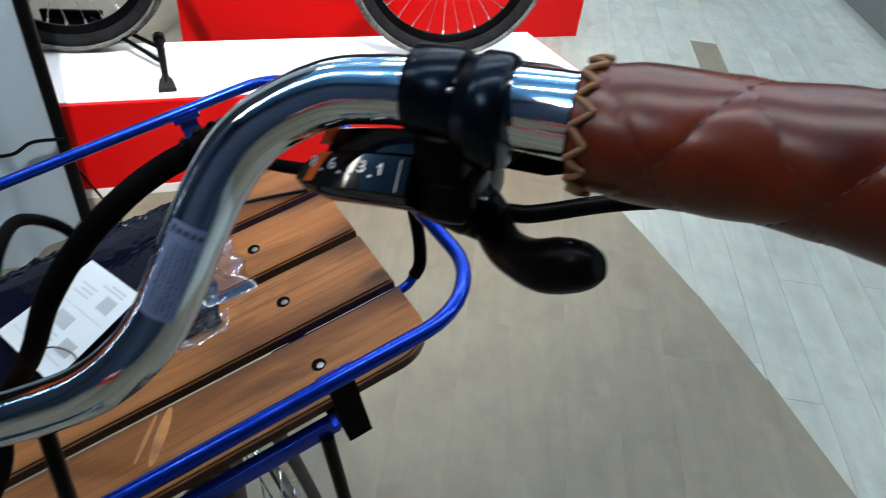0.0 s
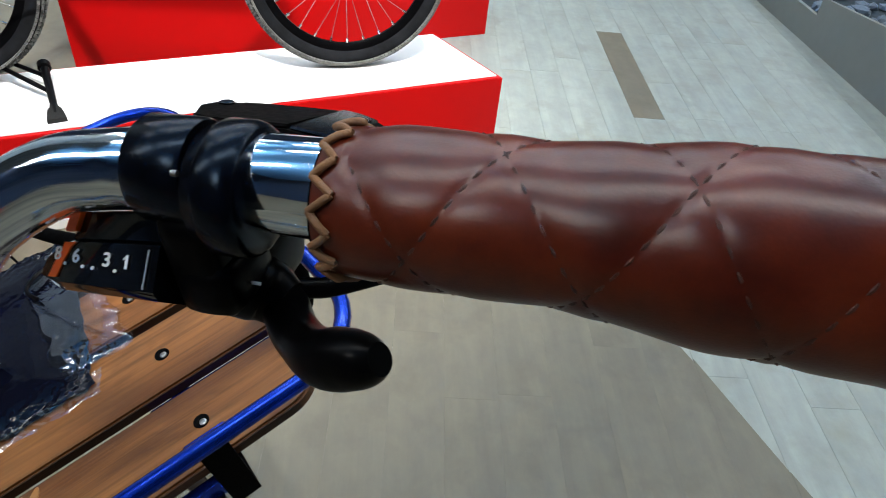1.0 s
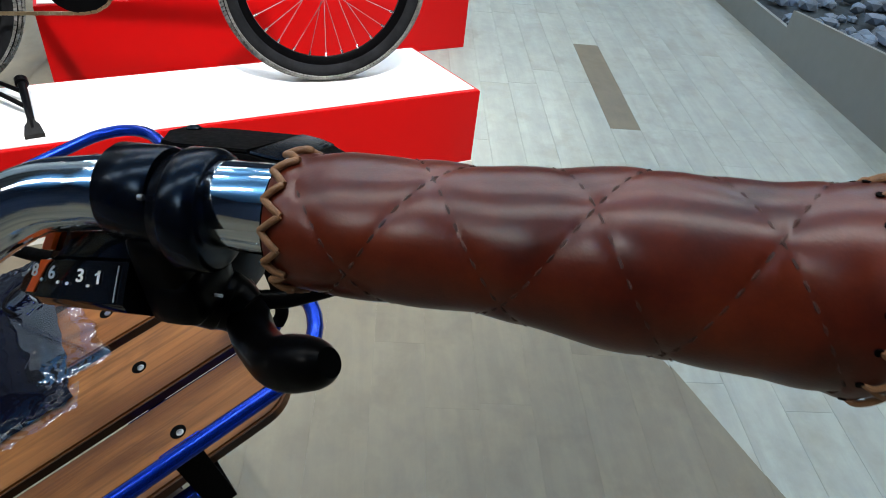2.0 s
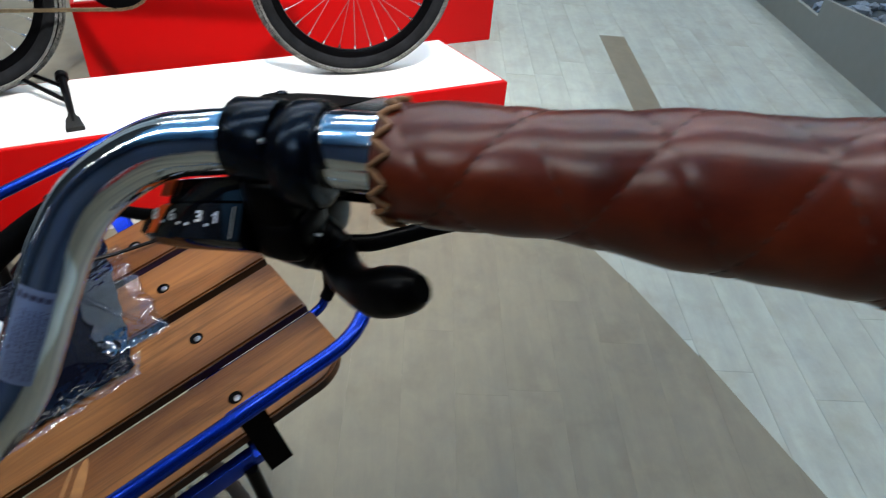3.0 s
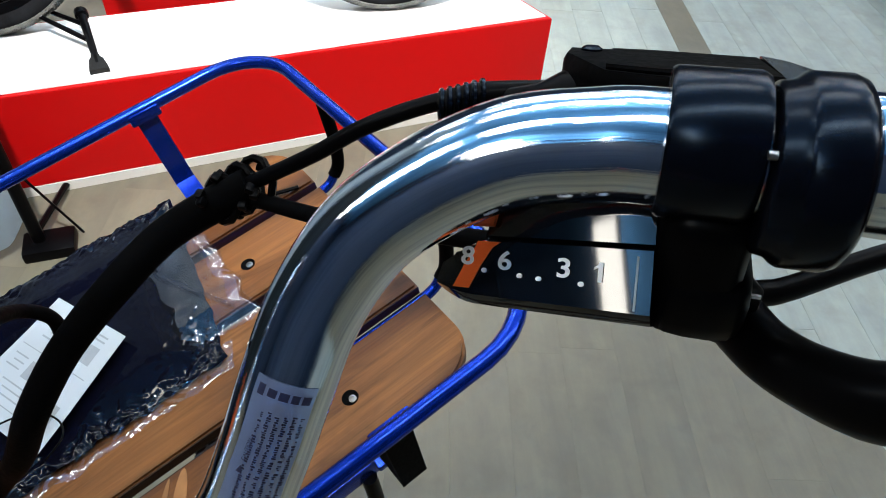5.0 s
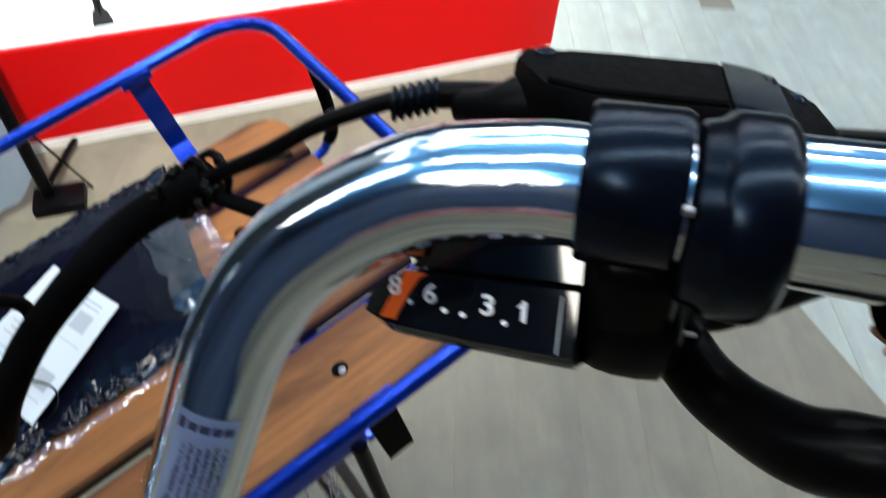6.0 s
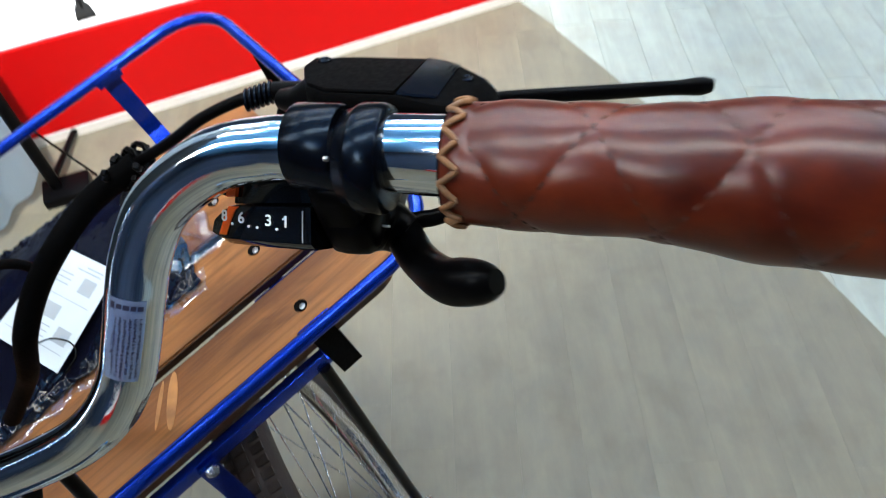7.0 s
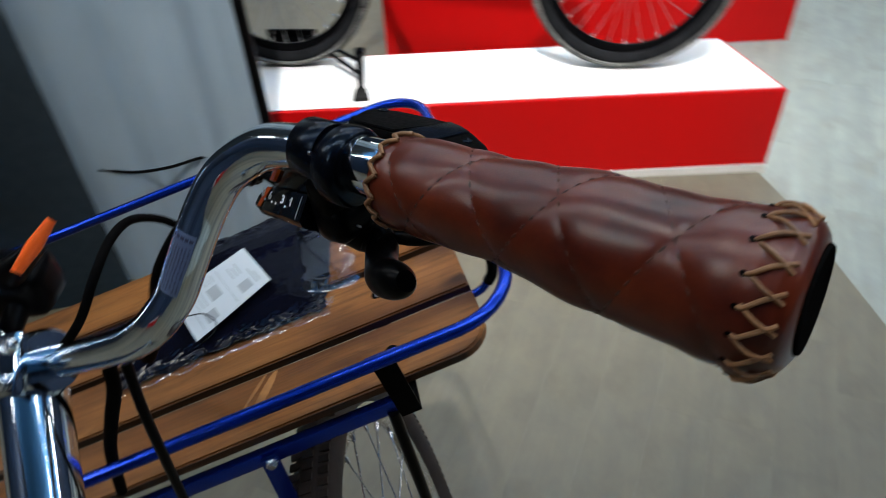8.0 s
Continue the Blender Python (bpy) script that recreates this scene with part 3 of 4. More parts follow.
for face in bar.data.polygons:
    ids = list(face.vertices)
    wrap = max(v % 32 for v in ids) == 31 and min(v % 32 for v in ids) == 0
    for li, v in zip(face.loop_indices, ids):
        k = v % 32
        along.data[li].uv = (run_length[v // 32], (k + 32 if wrap and k == 0 else k) / 32)

# front lamp ahead of the stem
lamp = part("front_lamp", block((0.040, 0.036, 0.036), frame_of(V(-0.168, 0.250, 0.948), (1, 0.4, 0), (0, 0, 1)), 0.012, 3), BLACK, bike, "black front lamp housing")
part("lamp_arm", tube([V(-0.165, 0.222, 0.925), V(-0.160, 0.240, 0.945)], 0.007, 10), BLACK, lamp)
part("lamp_reflector", tube([V(-0.124, 0.227, 0.989), V(-0.121, 0.241, 0.997), V(-0.118, 0.255, 1.005)], [0.0034, 0.0050, 0.0030], 12, flat=0.6), ORANGE, lamp, "orange side reflector")
part("reflector_back", tube([V(-0.150, 0.238, 0.972), V(-0.126, 0.245, 0.992)], [0.009, 0.005], 12), BLACK, lamp)

# printed sticker wrapped on the bar
FACE = V(0.040, 0.158, 1.150)
dense = smooth_path(BAR, 24)
i0 = min(range(len(dense)), key=lambda i: (dense[i] - V(-0.0042, 0.2200, 1.0195)).length)
i1 = min(range(len(dense)), key=lambda i: (dense[i] - V(0.0056, 0.2330, 1.0442)).length)


def on_bar(f, ang, lift=0.0002):
    q = i0 + (i1 - i0) * f
    k = min(len(dense) - 2, int(q))
    p = dense[k].lerp(dense[k + 1], q - k)
    t = (dense[k + 1] - dense[k]).normalized()
    o = FACE - p
    o = (o - t * o.dot(t)).normalized()
    s = t.cross(o)
    return p + (o * math.cos(ang) + s * math.sin(ang)) * (BAR_R + lift)


def bar_patch(f0, f1, a0, a1, lift, nf=14, na=8):
    bm = bmesh.new()
    g = [[bm.verts.new(on_bar(f0 + (f1 - f0) * i / nf, radians(a0 + (a1 - a0) * j / na), lift)) for j in range(na + 1)] for i in range(nf + 1)]
    for i in range(nf):
        for j in range(na):
            bm.faces.new((g[i][j], g[i][j + 1], g[i + 1][j + 1], g[i + 1][j]))
    return bm


label = part("warning_sticker", bar_patch(0, 1, -42, 30, 0.00015), LABEL, bar, "pale blue sticker with dark printed lines")
ink = bmesh.new()
rngl = random.Random(8)
for col, (f0, f1) in enumerate(((0.05, 0.80), (0.05, 0.80), (0.05, 0.80), (0.10, 0.80), (0.05, 0.80), (0.05, 0.80))):
    a = -24 + col * 9.2
    f = f0
    while f < f1 - 0.01:
        step = 0.006 + rngl.random() * 0.009
        low, high = rngl.choice(((2.0, 2.0), (2.0, 3.0), (3.0, 2.0), (2.0, 0.4), (0.5, 2.0)))
        sub = bar_patch(f, f + step, a - low, a + high, 0.0003, 1, 1)
        me = bpy.data.meshes.new("tmp")
        sub.to_mesh(me)
        sub.free()
        ink.from_mesh(me)
        bpy.data.meshes.remove(me)
        f += step + (0.022 if rngl.random() < 0.17 else 0.006)
for f0, f1, a0, a1 in ((0.88, 0.955, -36, -28), (0.89, 0.945, -24, -14), (0.89, 0.945, -11, 0), (0.89, 0.945, 3, 12), (0.89, 0.945, 15, 25)):
    sub = bar_patch(f0, f1, a0, a1, 0.0003, 3, 6)
    me = bpy.data.meshes.new("tmp")
    sub.to_mesh(me)
    sub.free()
    ink.from_mesh(me)
    bpy.data.meshes.remove(me)
cu = bpy.data.curves.new("caution", "FONT")
cu.body, cu.size = "CAUTION", 1.0
tmp = new("caution_tmp", cu)
bpy.context.view_layer.update()
word = bpy.data.meshes.new_from_object(tmp.evaluated_get(bpy.context.evaluated_depsgraph_get()))
bpy.data.objects.remove(tmp)
wide = max(v.co.x for v in word.vertices)
for v in word.vertices:
    v.co = on_bar(0.42 + 0.16 * v.co.x / wide, radians(-25 - 7 * v.co.y), 0.0003)
ink.from_mesh(word)
tri = [ink.verts.new(on_bar(f, radians(a), 0.0003)) for f, a in ((0.33, -31), (0.33, -23), (0.385, -27))]
ink.faces.new(tri)
tagged(under(link_mesh("print", ink, DARK_INK), bike), "rows of small dark print on the sticker")

# ---- leather grip ----
GUP = (V(0, 0, 1) - GA * GA.z).normalized()
GSIDE = GA.cross(GUP)
GL = 0.1290
PROFILE = ((0.0, 0.0142), (0.003, 0.0153), (0.015, 0.0163), (0.030, 0.0163), (0.042, 0.0160), (0.058, 0.0170), (0.075, 0.0184), (0.088, 0.0180), (0.100, 0.0177), (0.112, 0.0189), (0.1195, 0.0196), (0.1247, 0.0190), (0.1276, 0.0172), (0.1290, 0.0144))
PITCH = 0.065


def lookup(s):
    for (a, ra), (b, rb) in zip(PROFILE, PROFILE[1:]):
        if s <= b:
            t = (s - a) / (b - a)
            return ra + (rb - ra) * t * t * (3 - 2 * t) if b - a > 0.006 else ra + (rb - ra) * t
    return PROFILE[-1][1]


def cross_angle(s):
    """Where on the girth the seams cross; the sleeve is a little twisted."""
    return 1.15 + 0.30 * max(-0.6, min(1.2, (0.067 - s) / 0.032))


def seam_phase(s, ang, way):
    """Distance along the grip from the nearest seam of one family."""
    x = (s - 0.0348 - way * (ang - cross_angle(s)) / (2 * math.pi) * PITCH) % (PITCH / 2)
    return min(x, PITCH / 2 - x)


def grip_point(s, ang, lift=0.0, quilt=True):
    r = lookup(s)
    bulge = 0.0036 * max(0, math.cos(ang - 5.2)) ** 2 * max(0, min(1, (s - 0.05) / 0.05)) * max(0, min(1, (0.130 - s) / 0.012))
    r += bulge
    if quilt and 0.006 < s < 0.116:
        d = min(seam_phase(s, ang, 1), seam_phase(s, ang, -1))
        r -= 0.00030 * math.exp(-(d / 0.0009) ** 2) + 0.00030 * math.exp(-(d / 0.0042) ** 2)
        r += 0.00016 * noise.noise(V(s * 70, math.cos(ang) * 1.4, math.sin(ang) * 1.4))
    return G0 + GA * s + (GUP * math.sin(ang) + GSIDE * math.cos(ang)) * (r + lift)


def leather_sleeve(flip):
    bm = bmesh.new()
    ns, na = 150, 96
    f = mirrored if flip else (lambda p: p)
    g = [[bm.verts.new(f(grip_point(GL * i / ns, 2 * math.pi * j / na))) for j in range(na)] for i in range(ns + 1)]
    for i in range(ns):
        for j in range(na):
            bm.faces.new((g[i][j], g[i][(j + 1) % na], g[i + 1][(j + 1) % na], g[i + 1][j]))
    bm.faces.new(g[0])
    bm.faces.new(g[-1][::-1])
    bmesh.ops.recalc_face_normals(bm, faces=bm.faces[:])
    return bm


for flip in (False, True):
    f = mirrored if flip else (lambda p: p)
    grip = part("grip", leather_sleeve(flip), LEATHER, bike, "quilted brown leather grip with stitched seams")
    stitch = bmesh.new()
    for way in (1, -1):
        for start in (0, 1):
            s = 0.007
            while s < 0.115:
                s2 = s + 0.0013
                ang, ang2 = (cross_angle(q) + way * (q - 0.0348 - start * PITCH / 2) / PITCH * 2 * math.pi for q in (s, s2))
                tube([f(grip_point(s, ang, -0.0003)), f(grip_point((s + s2) / 2, (ang + ang2) / 2, 0.0001)), f(grip_point(s2, ang2, -0.0003))], 0.00038, 5, bm=stitch)
                s += 0.0021
    part("seam_stitches", stitch, SEAM, grip, "brown thread stitches")
    lace = bmesh.new()
    rngc = random.Random(31)
    n = 14
    pts = []
    for i in range(n):
        a = 2 * math.pi * (i + rngc.uniform(-0.08, 0.08)) / n
        pts.append(f(grip_point(0.0003, a, 0.0010, False)))
        pts.append(f(grip_point(0.0046 + rngc.uniform(-0.0006, 0.0006), a + math.pi / n, 0.0006, False)))
    for a, b in zip(pts, pts[1:] + pts[:1]):
        mid = a.lerp(b, 0.5)
        tube(smooth_path([a, mid + (mid - f(G0)).normalized() * 0.0006, b], 3), 0.00080, 10, bm=lace)
    part("inner_lace", lace, CORD, grip, "tan zigzag cord lacing")
    m = frame_of(f(G0), f(G0 + GA) - f(G0), (0, 0, 1))
    # black ring covers the leather's inner end face
    part("end_ring", lathe([(-0.0004, 0.0099), (-0.0007, 0.0136), (0.0003, 0.0141)], m, 40), PLUG, grip, "black ring over the leather's inner end")
    lace = bmesh.new()
    n = 16
    d = 2 * math.pi / n
    for i in range(n):
        a = d * (i + rngc.uniform(-0.07, 0.07))
        s0, s1 = 0.1172 + rngc.uniform(-0.0007, 0.0007), 0.1262
        b = a + d * rngc.uniform(0.55, 0.75)
        tube(smooth_path([f(grip_point(s0, a, -0.0002, False)), f(grip_point(s0 + 0.0015, a + 0.1 * (b - a), 0.0008, False)), f(grip_point((s0 + s1) / 2, (a + b) / 2, 0.0010, False)), f(grip_point(s1, b, 0.0003, False))], 3), 0.00062, 8, bm=lace)
        tube(smooth_path([f(grip_point(s1, b - d * 0.35, 0.0002, False)), f(grip_point((s0 + s1) / 2, a + d * 0.7, 0.0013, False)), f(grip_point(s0 + 0.0004, a + d, 0.0, False))], 3), 0.00054, 8, bm=lace)
        p, q = f(grip_point(s0 - 0.0006, a, -0.0006, False)), f(grip_point(s0 - 0.0006, a, 0.0003, False))
        part("lace_hole", tube([p, q], 0.00085, 8), MATTE, grip)
    part("outer_lace", lace, CORD, grip, "tan crossed cord lacing at the outer end")
    m = frame_of(f(G0 + GA * 0.1270), f(G0 + GA) - f(G0), (0, 0, 1))
    part("end_cap", lathe([(0, 0.0130), (0.0024, 0.0137), (0.0030, 0.0133), (0.0030, 0.0112), (0.0024, 0.0104), (0.0024, 0.003)], m, 40), PLUG, grip, "black rubber end plug")

# ---- clamps, shifter and brake ----
CTRL = frame_of(V(0.0660, 0.2403, 1.0915), GA, GUP)


Y_AHEAD = GUP.cross(GA).normalized()


def ctl(x, y, z):
    """x along the bar outwards, y ahead of the rider, z up."""
    return CTRL @ V(x, y, z)


part("grip_ferrule", lathe([(0.0255, 0.0088), (0.0255, 0.0096), (0.0262, 0.0098), (0.0440, 0.0098), (0.0440, 0.0088)], CTRL, 48), CHROME, bike, "chrome sleeve between clamp and grip")
shifter = part("shifter_clamp", lathe([(-0.001, 0.0094), (-0.001, 0.0112), (-0.0002, 0.0117), (0.0116, 0.0117), (0.0126, 0.0112), (0.0126, 0.0094)], CTRL, 64), SATIN, bike, "black shifter clamp band")
part("brake_clamp", lathe([(0.0132, 0.0098), (0.0134, 0.0122), (0.0142, 0.0130), (0.0162, 0.0134), (0.0172, 0.0143), (0.0180, 0.0147), (0.0235, 0.0147), (0.0250, 0.0141), (0.0260, 0.0127), (0.0263, 0.0098)], CTRL @ pose(0, -0.001, -0.0024), 64), SATIN, bike, "black brake clamp ring")
m = frame_of(ctl(0.0128, -0.0105, 0.0062), GA, GUP)
part("clamp_bolt", lathe([(-0.0006, 0.0003), (-0.0006, 0.0007), (0.0006, 0.0007), (0.0006, 0.0003)], m, 12), DULL_STEEL, bike, "small clamp bolt")
body = block((0.0145, 0.026, 0.028), frame_of(ctl(0.0080, 0.003, -0.021), GA, GUP), 0.005, 3)
block((0.016, 0.022, 0.016), frame_of(ctl(0.0095, 0.0, -0.027), GA, GUP), 0.006, 3, bm=body)
shell = part("shifter_body", body, BLACK, bike, "black plastic shifter housing")
# gear window: a curved box below the bar, leaning towards the rider
WR_T, WR_B, WL_T, WL_B = V(0.0652, 0.2325, 1.0756), V(0.0642, 0.2242, 1.0680), V(0.0362, 0.2440, 1.0668), V(0.0330, 0.2375, 1.0588)
WX = ((WL_T + WL_B) / 2 - (WR_T + WR_B) / 2)
WZ = (WR_T - WR_B + WL_T - WL_B).normalized()
WN = WX.cross(WZ).normalized()
if WN.dot(V(0.02, 0.15, 1.15) - WR_T) < 0:
    WN = -WN


def window_point(f, g, d):
    """f from the clamp to the tip, g up the face, d out of the face."""
    p = WR_B.lerp(WL_B, f).lerp(WR_T.lerp(WL_T, f), g)
    return p + WN * (d - 0.0044 * (f - 0.2) ** 2 + 0.0004)


def window_box(f0, f1, g0, g1, d0, d1, n=10, tip=0.0):
    """A slab along the curved face; with tip it narrows to a blunt point past f = 0.86."""
    bm = bmesh.new()
    e = min(0.0008, (d1 - d0) * 0.3)

    def narrow(f, g):
        k = max(0.0, (f - 0.86) / (f1 - 0.86)) ** 1.6 * tip
        return g + (0.30 - g) * k

    ring = [[bm.verts.new(window_point(f0 + (f1 - f0) * i / n, narrow(f0 + (f1 - f0) * i / n, g), d)) for g, d in ((g0, d0), (g1, d0), (g1, d1 - e), (g1 - 0.04, d1), (g0 + (0.16 if tip else 0.04), d1), (g0, d1 - (0.0022 if tip else e)))] for i in range(n + 1)]
    for a, b in zip(ring, ring[1:]):
        for k in range(6):
            bm.faces.new((a[k], a[(k + 1) % 6], b[(k + 1) % 6], b[k]))
    bm.faces.new(ring[0][::-1])
    bm.faces.new(ring[-1])
    bmesh.ops.recalc_face_normals(bm, faces=bm.faces[:])
    return bm


GLOSS = plain("glossy_black_window", (0.003, 0.004, 0.006), 0.06, 0, 0.1, 60)
window = part("gear_window", window_box(-0.03, 1.10, -0.10, 1.03, -0.012, 0.0, 24, 0.62), GLOSS, bike, "glossy black curved gear window")
tip = tube([window_point(1.0, 0.42, -0.006), window_point(1.12, 0.36, -0.008)], [0.0046, 0.0022], 10)
part("window_tip", tip, BLACK, window)
part("window_hood", window_box(-0.03, 0.9, 1.05, 1.75, -0.014, -0.0015), GLOSS, window, "glossy black hood above the gear window")
part("gear_pointer", loft([[window_point(f, g, d) for f, d in ((fa, -0.001), (fa, 0.0004), (fb, 0.0004), (fb, -0.001))] for g, fa, fb in ((0.16, 0.985, 0.890), (0.60, 0.955, 0.855), (0.88, 0.925, 0.820), (0.98, 0.920, 0.780))]), ORANGE, window, "orange gear pointer")
part("pointer_tab", window_box(0.86, 0.99, 1.25, 1.75, -0.0015, 0.0, 3), ORANGE, window)
for ch, fx, gy, size in (("8", 0.950, 0.70, 0.0046), ("6", 0.725, 0.66, 0.0046), ("3", 0.400, 0.62, 0.0046), ("1", 0.215, 0.60, 0.0046), (".", 0.838, 0.62, 0.0056), (".", 0.630, 0.58, 0.0056), (".", 0.525, 0.56, 0.0056), (".", 0.305, 0.54, 0.0056)):
    o = window_point(fx, gy, 0.00045)
    xdir = (window_point(fx - 0.02, gy, 0) - window_point(fx + 0.02, gy, 0)).normalized()
    m = frame_of(o, xdir, WN) @ Matrix.Diagonal((1.22, 1.0, 1.0, 1.0))
    lettering("digit", ch, size, m, DIGIT, window)
part("digit_flag", loft([[window_point(f, g + dg, d) for dg, d in ((-0.022, 0.0004), (0.022, 0.0004), (0.022, 0.0006), (-0.022, 0.0006))] for f, g in ((0.210, 0.735), (0.248, 0.670))]), DIGIT, window)
# pale strip drawn for the glint on the window's edge by the clamp
part("window_glint", window_box(0.036, 0.046, 0.10, 0.90, 0.0004, 0.0006, 2), INK_AND_GLINT, window)
# thumb paddle
LEV = smooth_path([V(0.0860, 0.2470, 1.0530), V(0.0905, 0.2400, 1.0515), V(0.0940, 0.2310, 1.0515), V(0.0980, 0.2235, 1.0535), V(0.1030, 0.2150, 1.0585), V(0.1085, 0.2108, 1.0633), V(0.1155, 0.2068, 1.0680)], 6)
LEVER_PROFILE = ((0.0, 0.0074), (0.30, 0.0070), (0.50, 0.0073), (0.68, 0.0080), (0.80, 0.0082), (0.90, 0.0075), (0.96, 0.0062), (1.0, 0.0042))


def lever_radius(u):
    for (a, p), (b, q) in zip(LEVER_PROFILE, LEVER_PROFILE[1:]):
        if u <= b:
            return p + (q - p) * (u - a) / (b - a)
    return LEVER_PROFILE[-1][1]


rad = [lever_radius(i / (len(LEV) - 1)) for i in range(len(LEV))]
part("thumb_lever", tube(LEV, rad, 24, flat=0.84, up=(0.4, 0.5, -0.7)), BLACK, shell, "black rounded thumb lever")
part("lever_root", tube(smooth_path([V(0.0690, 0.2390, 1.0640), V(0.0780, 0.2400, 1.0590), V(0.0860, 0.2410, 1.0545), V(0.0915, 0.2380, 1.0525)], 5), [0.0095] * 10 + [0.0090, 0.0086, 0.0082, 0.0078, 0.0074, 0.0070], 18, flat=0.85), BLACK, shell)
# brake body ahead of the bar
def body_ring(x, yf, zf, yr, zr, zb):
    """One section of the brake body: front and rear top edges eased, bottom flat."""
    return [ctl(x, yr, zb), ctl(x, yr - 0.001, zr - 0.003), ctl(x, yr, zr - 0.0010), ctl(x, yr + 0.0014, zr), ctl(x, yf - 0.0016, zf), ctl(x, yf, zf - 0.0012), ctl(x, yf + 0.0006, zf - 0.004), ctl(x, yf - 0.002, zb)]


SECTIONS = ((-0.0226, 0.0586, -0.0165, 0.0520, -0.0145, -0.028), (-0.0214, 0.0600, -0.0142, 0.0480, -0.0110, -0.031), (-0.0120, 0.0599, -0.0140, 0.0300, -0.0052, -0.033), (-0.0030, 0.0598, -0.0138, 0.0236, -0.0022, -0.033), (0.0190, 0.0590, -0.0136, 0.0225, -0.0016, -0.033),
            (0.0300, 0.0572, -0.0150, 0.0225, -0.0045, -0.033), (0.0385, 0.0545, -0.0178, 0.0275, -0.0096, -0.033), (0.0420, 0.0526, -0.0205, 0.0330, -0.0140, -0.031), (0.0432, 0.0505, -0.0232, 0.0370, -0.0180, -0.029))
brake_part = part("brake_body", loft([body_ring(*q) for q in SECTIONS]), MATTE, bike, "black brake lever housing with a flat cover")


def plate_ring(x, yf, zf, yr, zr):
    return [ctl(x, yr, zr - 0.002), ctl(x, yr, zr + 0.0003), ctl(x, yr + 0.0006, zr + 0.0007), ctl(x, yf - 0.0006, zf + 0.0007), ctl(x, yf, zf + 0.0003), ctl(x, yf, zf - 0.002)]


part("cover", loft([plate_ring(x, yf - 0.0018, zf, yr + 0.0022, zr) for x, yf, zf, yr, zr, zb in SECTIONS[2:5]]), MATTE, brake_part)
part("cover_side", loft([plate_ring(x, yf, zf, yr, zr) for x, yf, zf, yr, zr in ((0.0197, 0.0572, -0.0132, 0.0250, -0.0022), (0.0250, 0.0568, -0.0138, 0.0255, -0.0034), (0.0302, 0.0556, -0.0147, 0.0285, -0.0062))]), SATIN, brake_part, "satin black side panel")
frame_axis, panel_up = GA, (GUP + 0.30 * Y_AHEAD).normalized()
for i in range(7):
    part("grip_rib", block((0.0006, 0.0036, 0.0005), frame_of(ctl(0.0205 + 0.0015 * i, 0.0520 - 0.0002 * i, -0.0113 - 0.0002 * i), frame_axis, panel_up), 0.0001, 1), SATIN, brake_part)
for x, y, z in ((-0.0165, 0.0550, -0.0122), (0.0335, 0.0490, -0.0142)):
    part("cover_screw", lathe([(-0.002, 0.0024), (-0.0002, 0.0024), (0.0003, 0.0017), (-0.0002, 0.0012)], frame_of(ctl(x, y, z), panel_up, GA), 14), SATIN, brake_part)
part("clamp_neck", block((0.0125, 0.022, 0.016), frame_of(ctl(0.0195, 0.0165, -0.0135), GA, GUP), 0.004, 3), MATTE, brake_part)
part("cable_barrel", tube([ctl(-0.0100, 0.0460, -0.0205), ctl(-0.0200, 0.0455, -0.0220), ctl(-0.0270, 0.0465, -0.0235), ctl(-0.0345, 0.0490, -0.0250)], [0.0094, 0.0082, 0.0052, 0.0036], 16), BLACK, brake_part, "black cable barrel")
BL = smooth_path([V(0.1140, 0.2815, 1.0660), V(0.1285, 0.2868, 1.0630), V(0.1624, 0.2920, 1.0580), V(0.1860, 0.2948, 1.0553), V(0.2080, 0.2970, 1.0530)], 6)
part("brake_lever", tube(BL, [0.0030] * (len(BL) - 4) + [0.0032, 0.0036, 0.0038, 0.0030], 14, flat=0.75), BLACK, bike, "slim straight black brake lever")
RL = smooth_path([V(0.082, 0.240, 1.0555), V(0.0964, 0.2432, 1.0535), V(0.1040, 0.2450, 1.0530), V(0.1250, 0.2522, 1.0545), V(0.1480, 0.2590, 1.0550)], 6)
part("release_lever", tube(RL, [0.0028] * (len(RL) - 3) + [0.0030, 0.0028, 0.0018], 12, flat=0.62, up=(0, 0.6, 0.8)), BLACK, shell, "slim black release lever")
part("lever_pivot", block((0.018, 0.028, 0.020), frame_of(V(0.082, 0.252, 1.058), GA, GUP), 0.005), BLACK, bike)
part("maker_mark", block((0.0050, 0.0005, 0.0007), frame_of(V(0.0850, 0.2315, 1.0660), GA, GUP)), DIGIT, shell)

# ---- cables ----
def cable(points, r, label, mat=MATTE, n=8):
    return part("cable", tube(smooth_path(points, n), r, 10), mat, bike, label)


cable([V(0.090, 0.286, 1.071), V(0.072, 0.294, 1.068), V(0.058, 0.300, 1.064), V(0.046, 0.306, 1.059), V(0.032, 0.309, 1.053), V(0.016, 0.310, 1.045), V(0.0, 0.312, 1.033), V(-0.024, 0.317, 1.016)], 0.0024, "black brake cable", BLACK)
part("cable_boot", tube(smooth_path([V(0.066, 0.2965, 1.0655), V(0.060, 0.299, 1.0635), V(0.046, 0.306, 1.0583), V(0.036, 0.308, 1.0538)], 6), 0.0034, 14), BLACK, bike, "black rubber cable boot")
for i in range(6):
    p = V(0.046, 0.306, 1.0583).lerp(V(0.036, 0.308, 1.0538), i / 5)
    part("boot_ring", tube([p + V(0, 0.0037 * math.cos(a * 0.4488), 0.0037 * math.sin(a * 0.4488)) for a in range(14)], 0.0008, 6, True), SATIN, bike)
cable([V(-0.024, 0.318, 1.014), V(0.004, 0.300, 1.021), V(0.034, 0.280, 1.034), V(0.062, 0.256, 1.052)], 0.0025, "black gear cable")
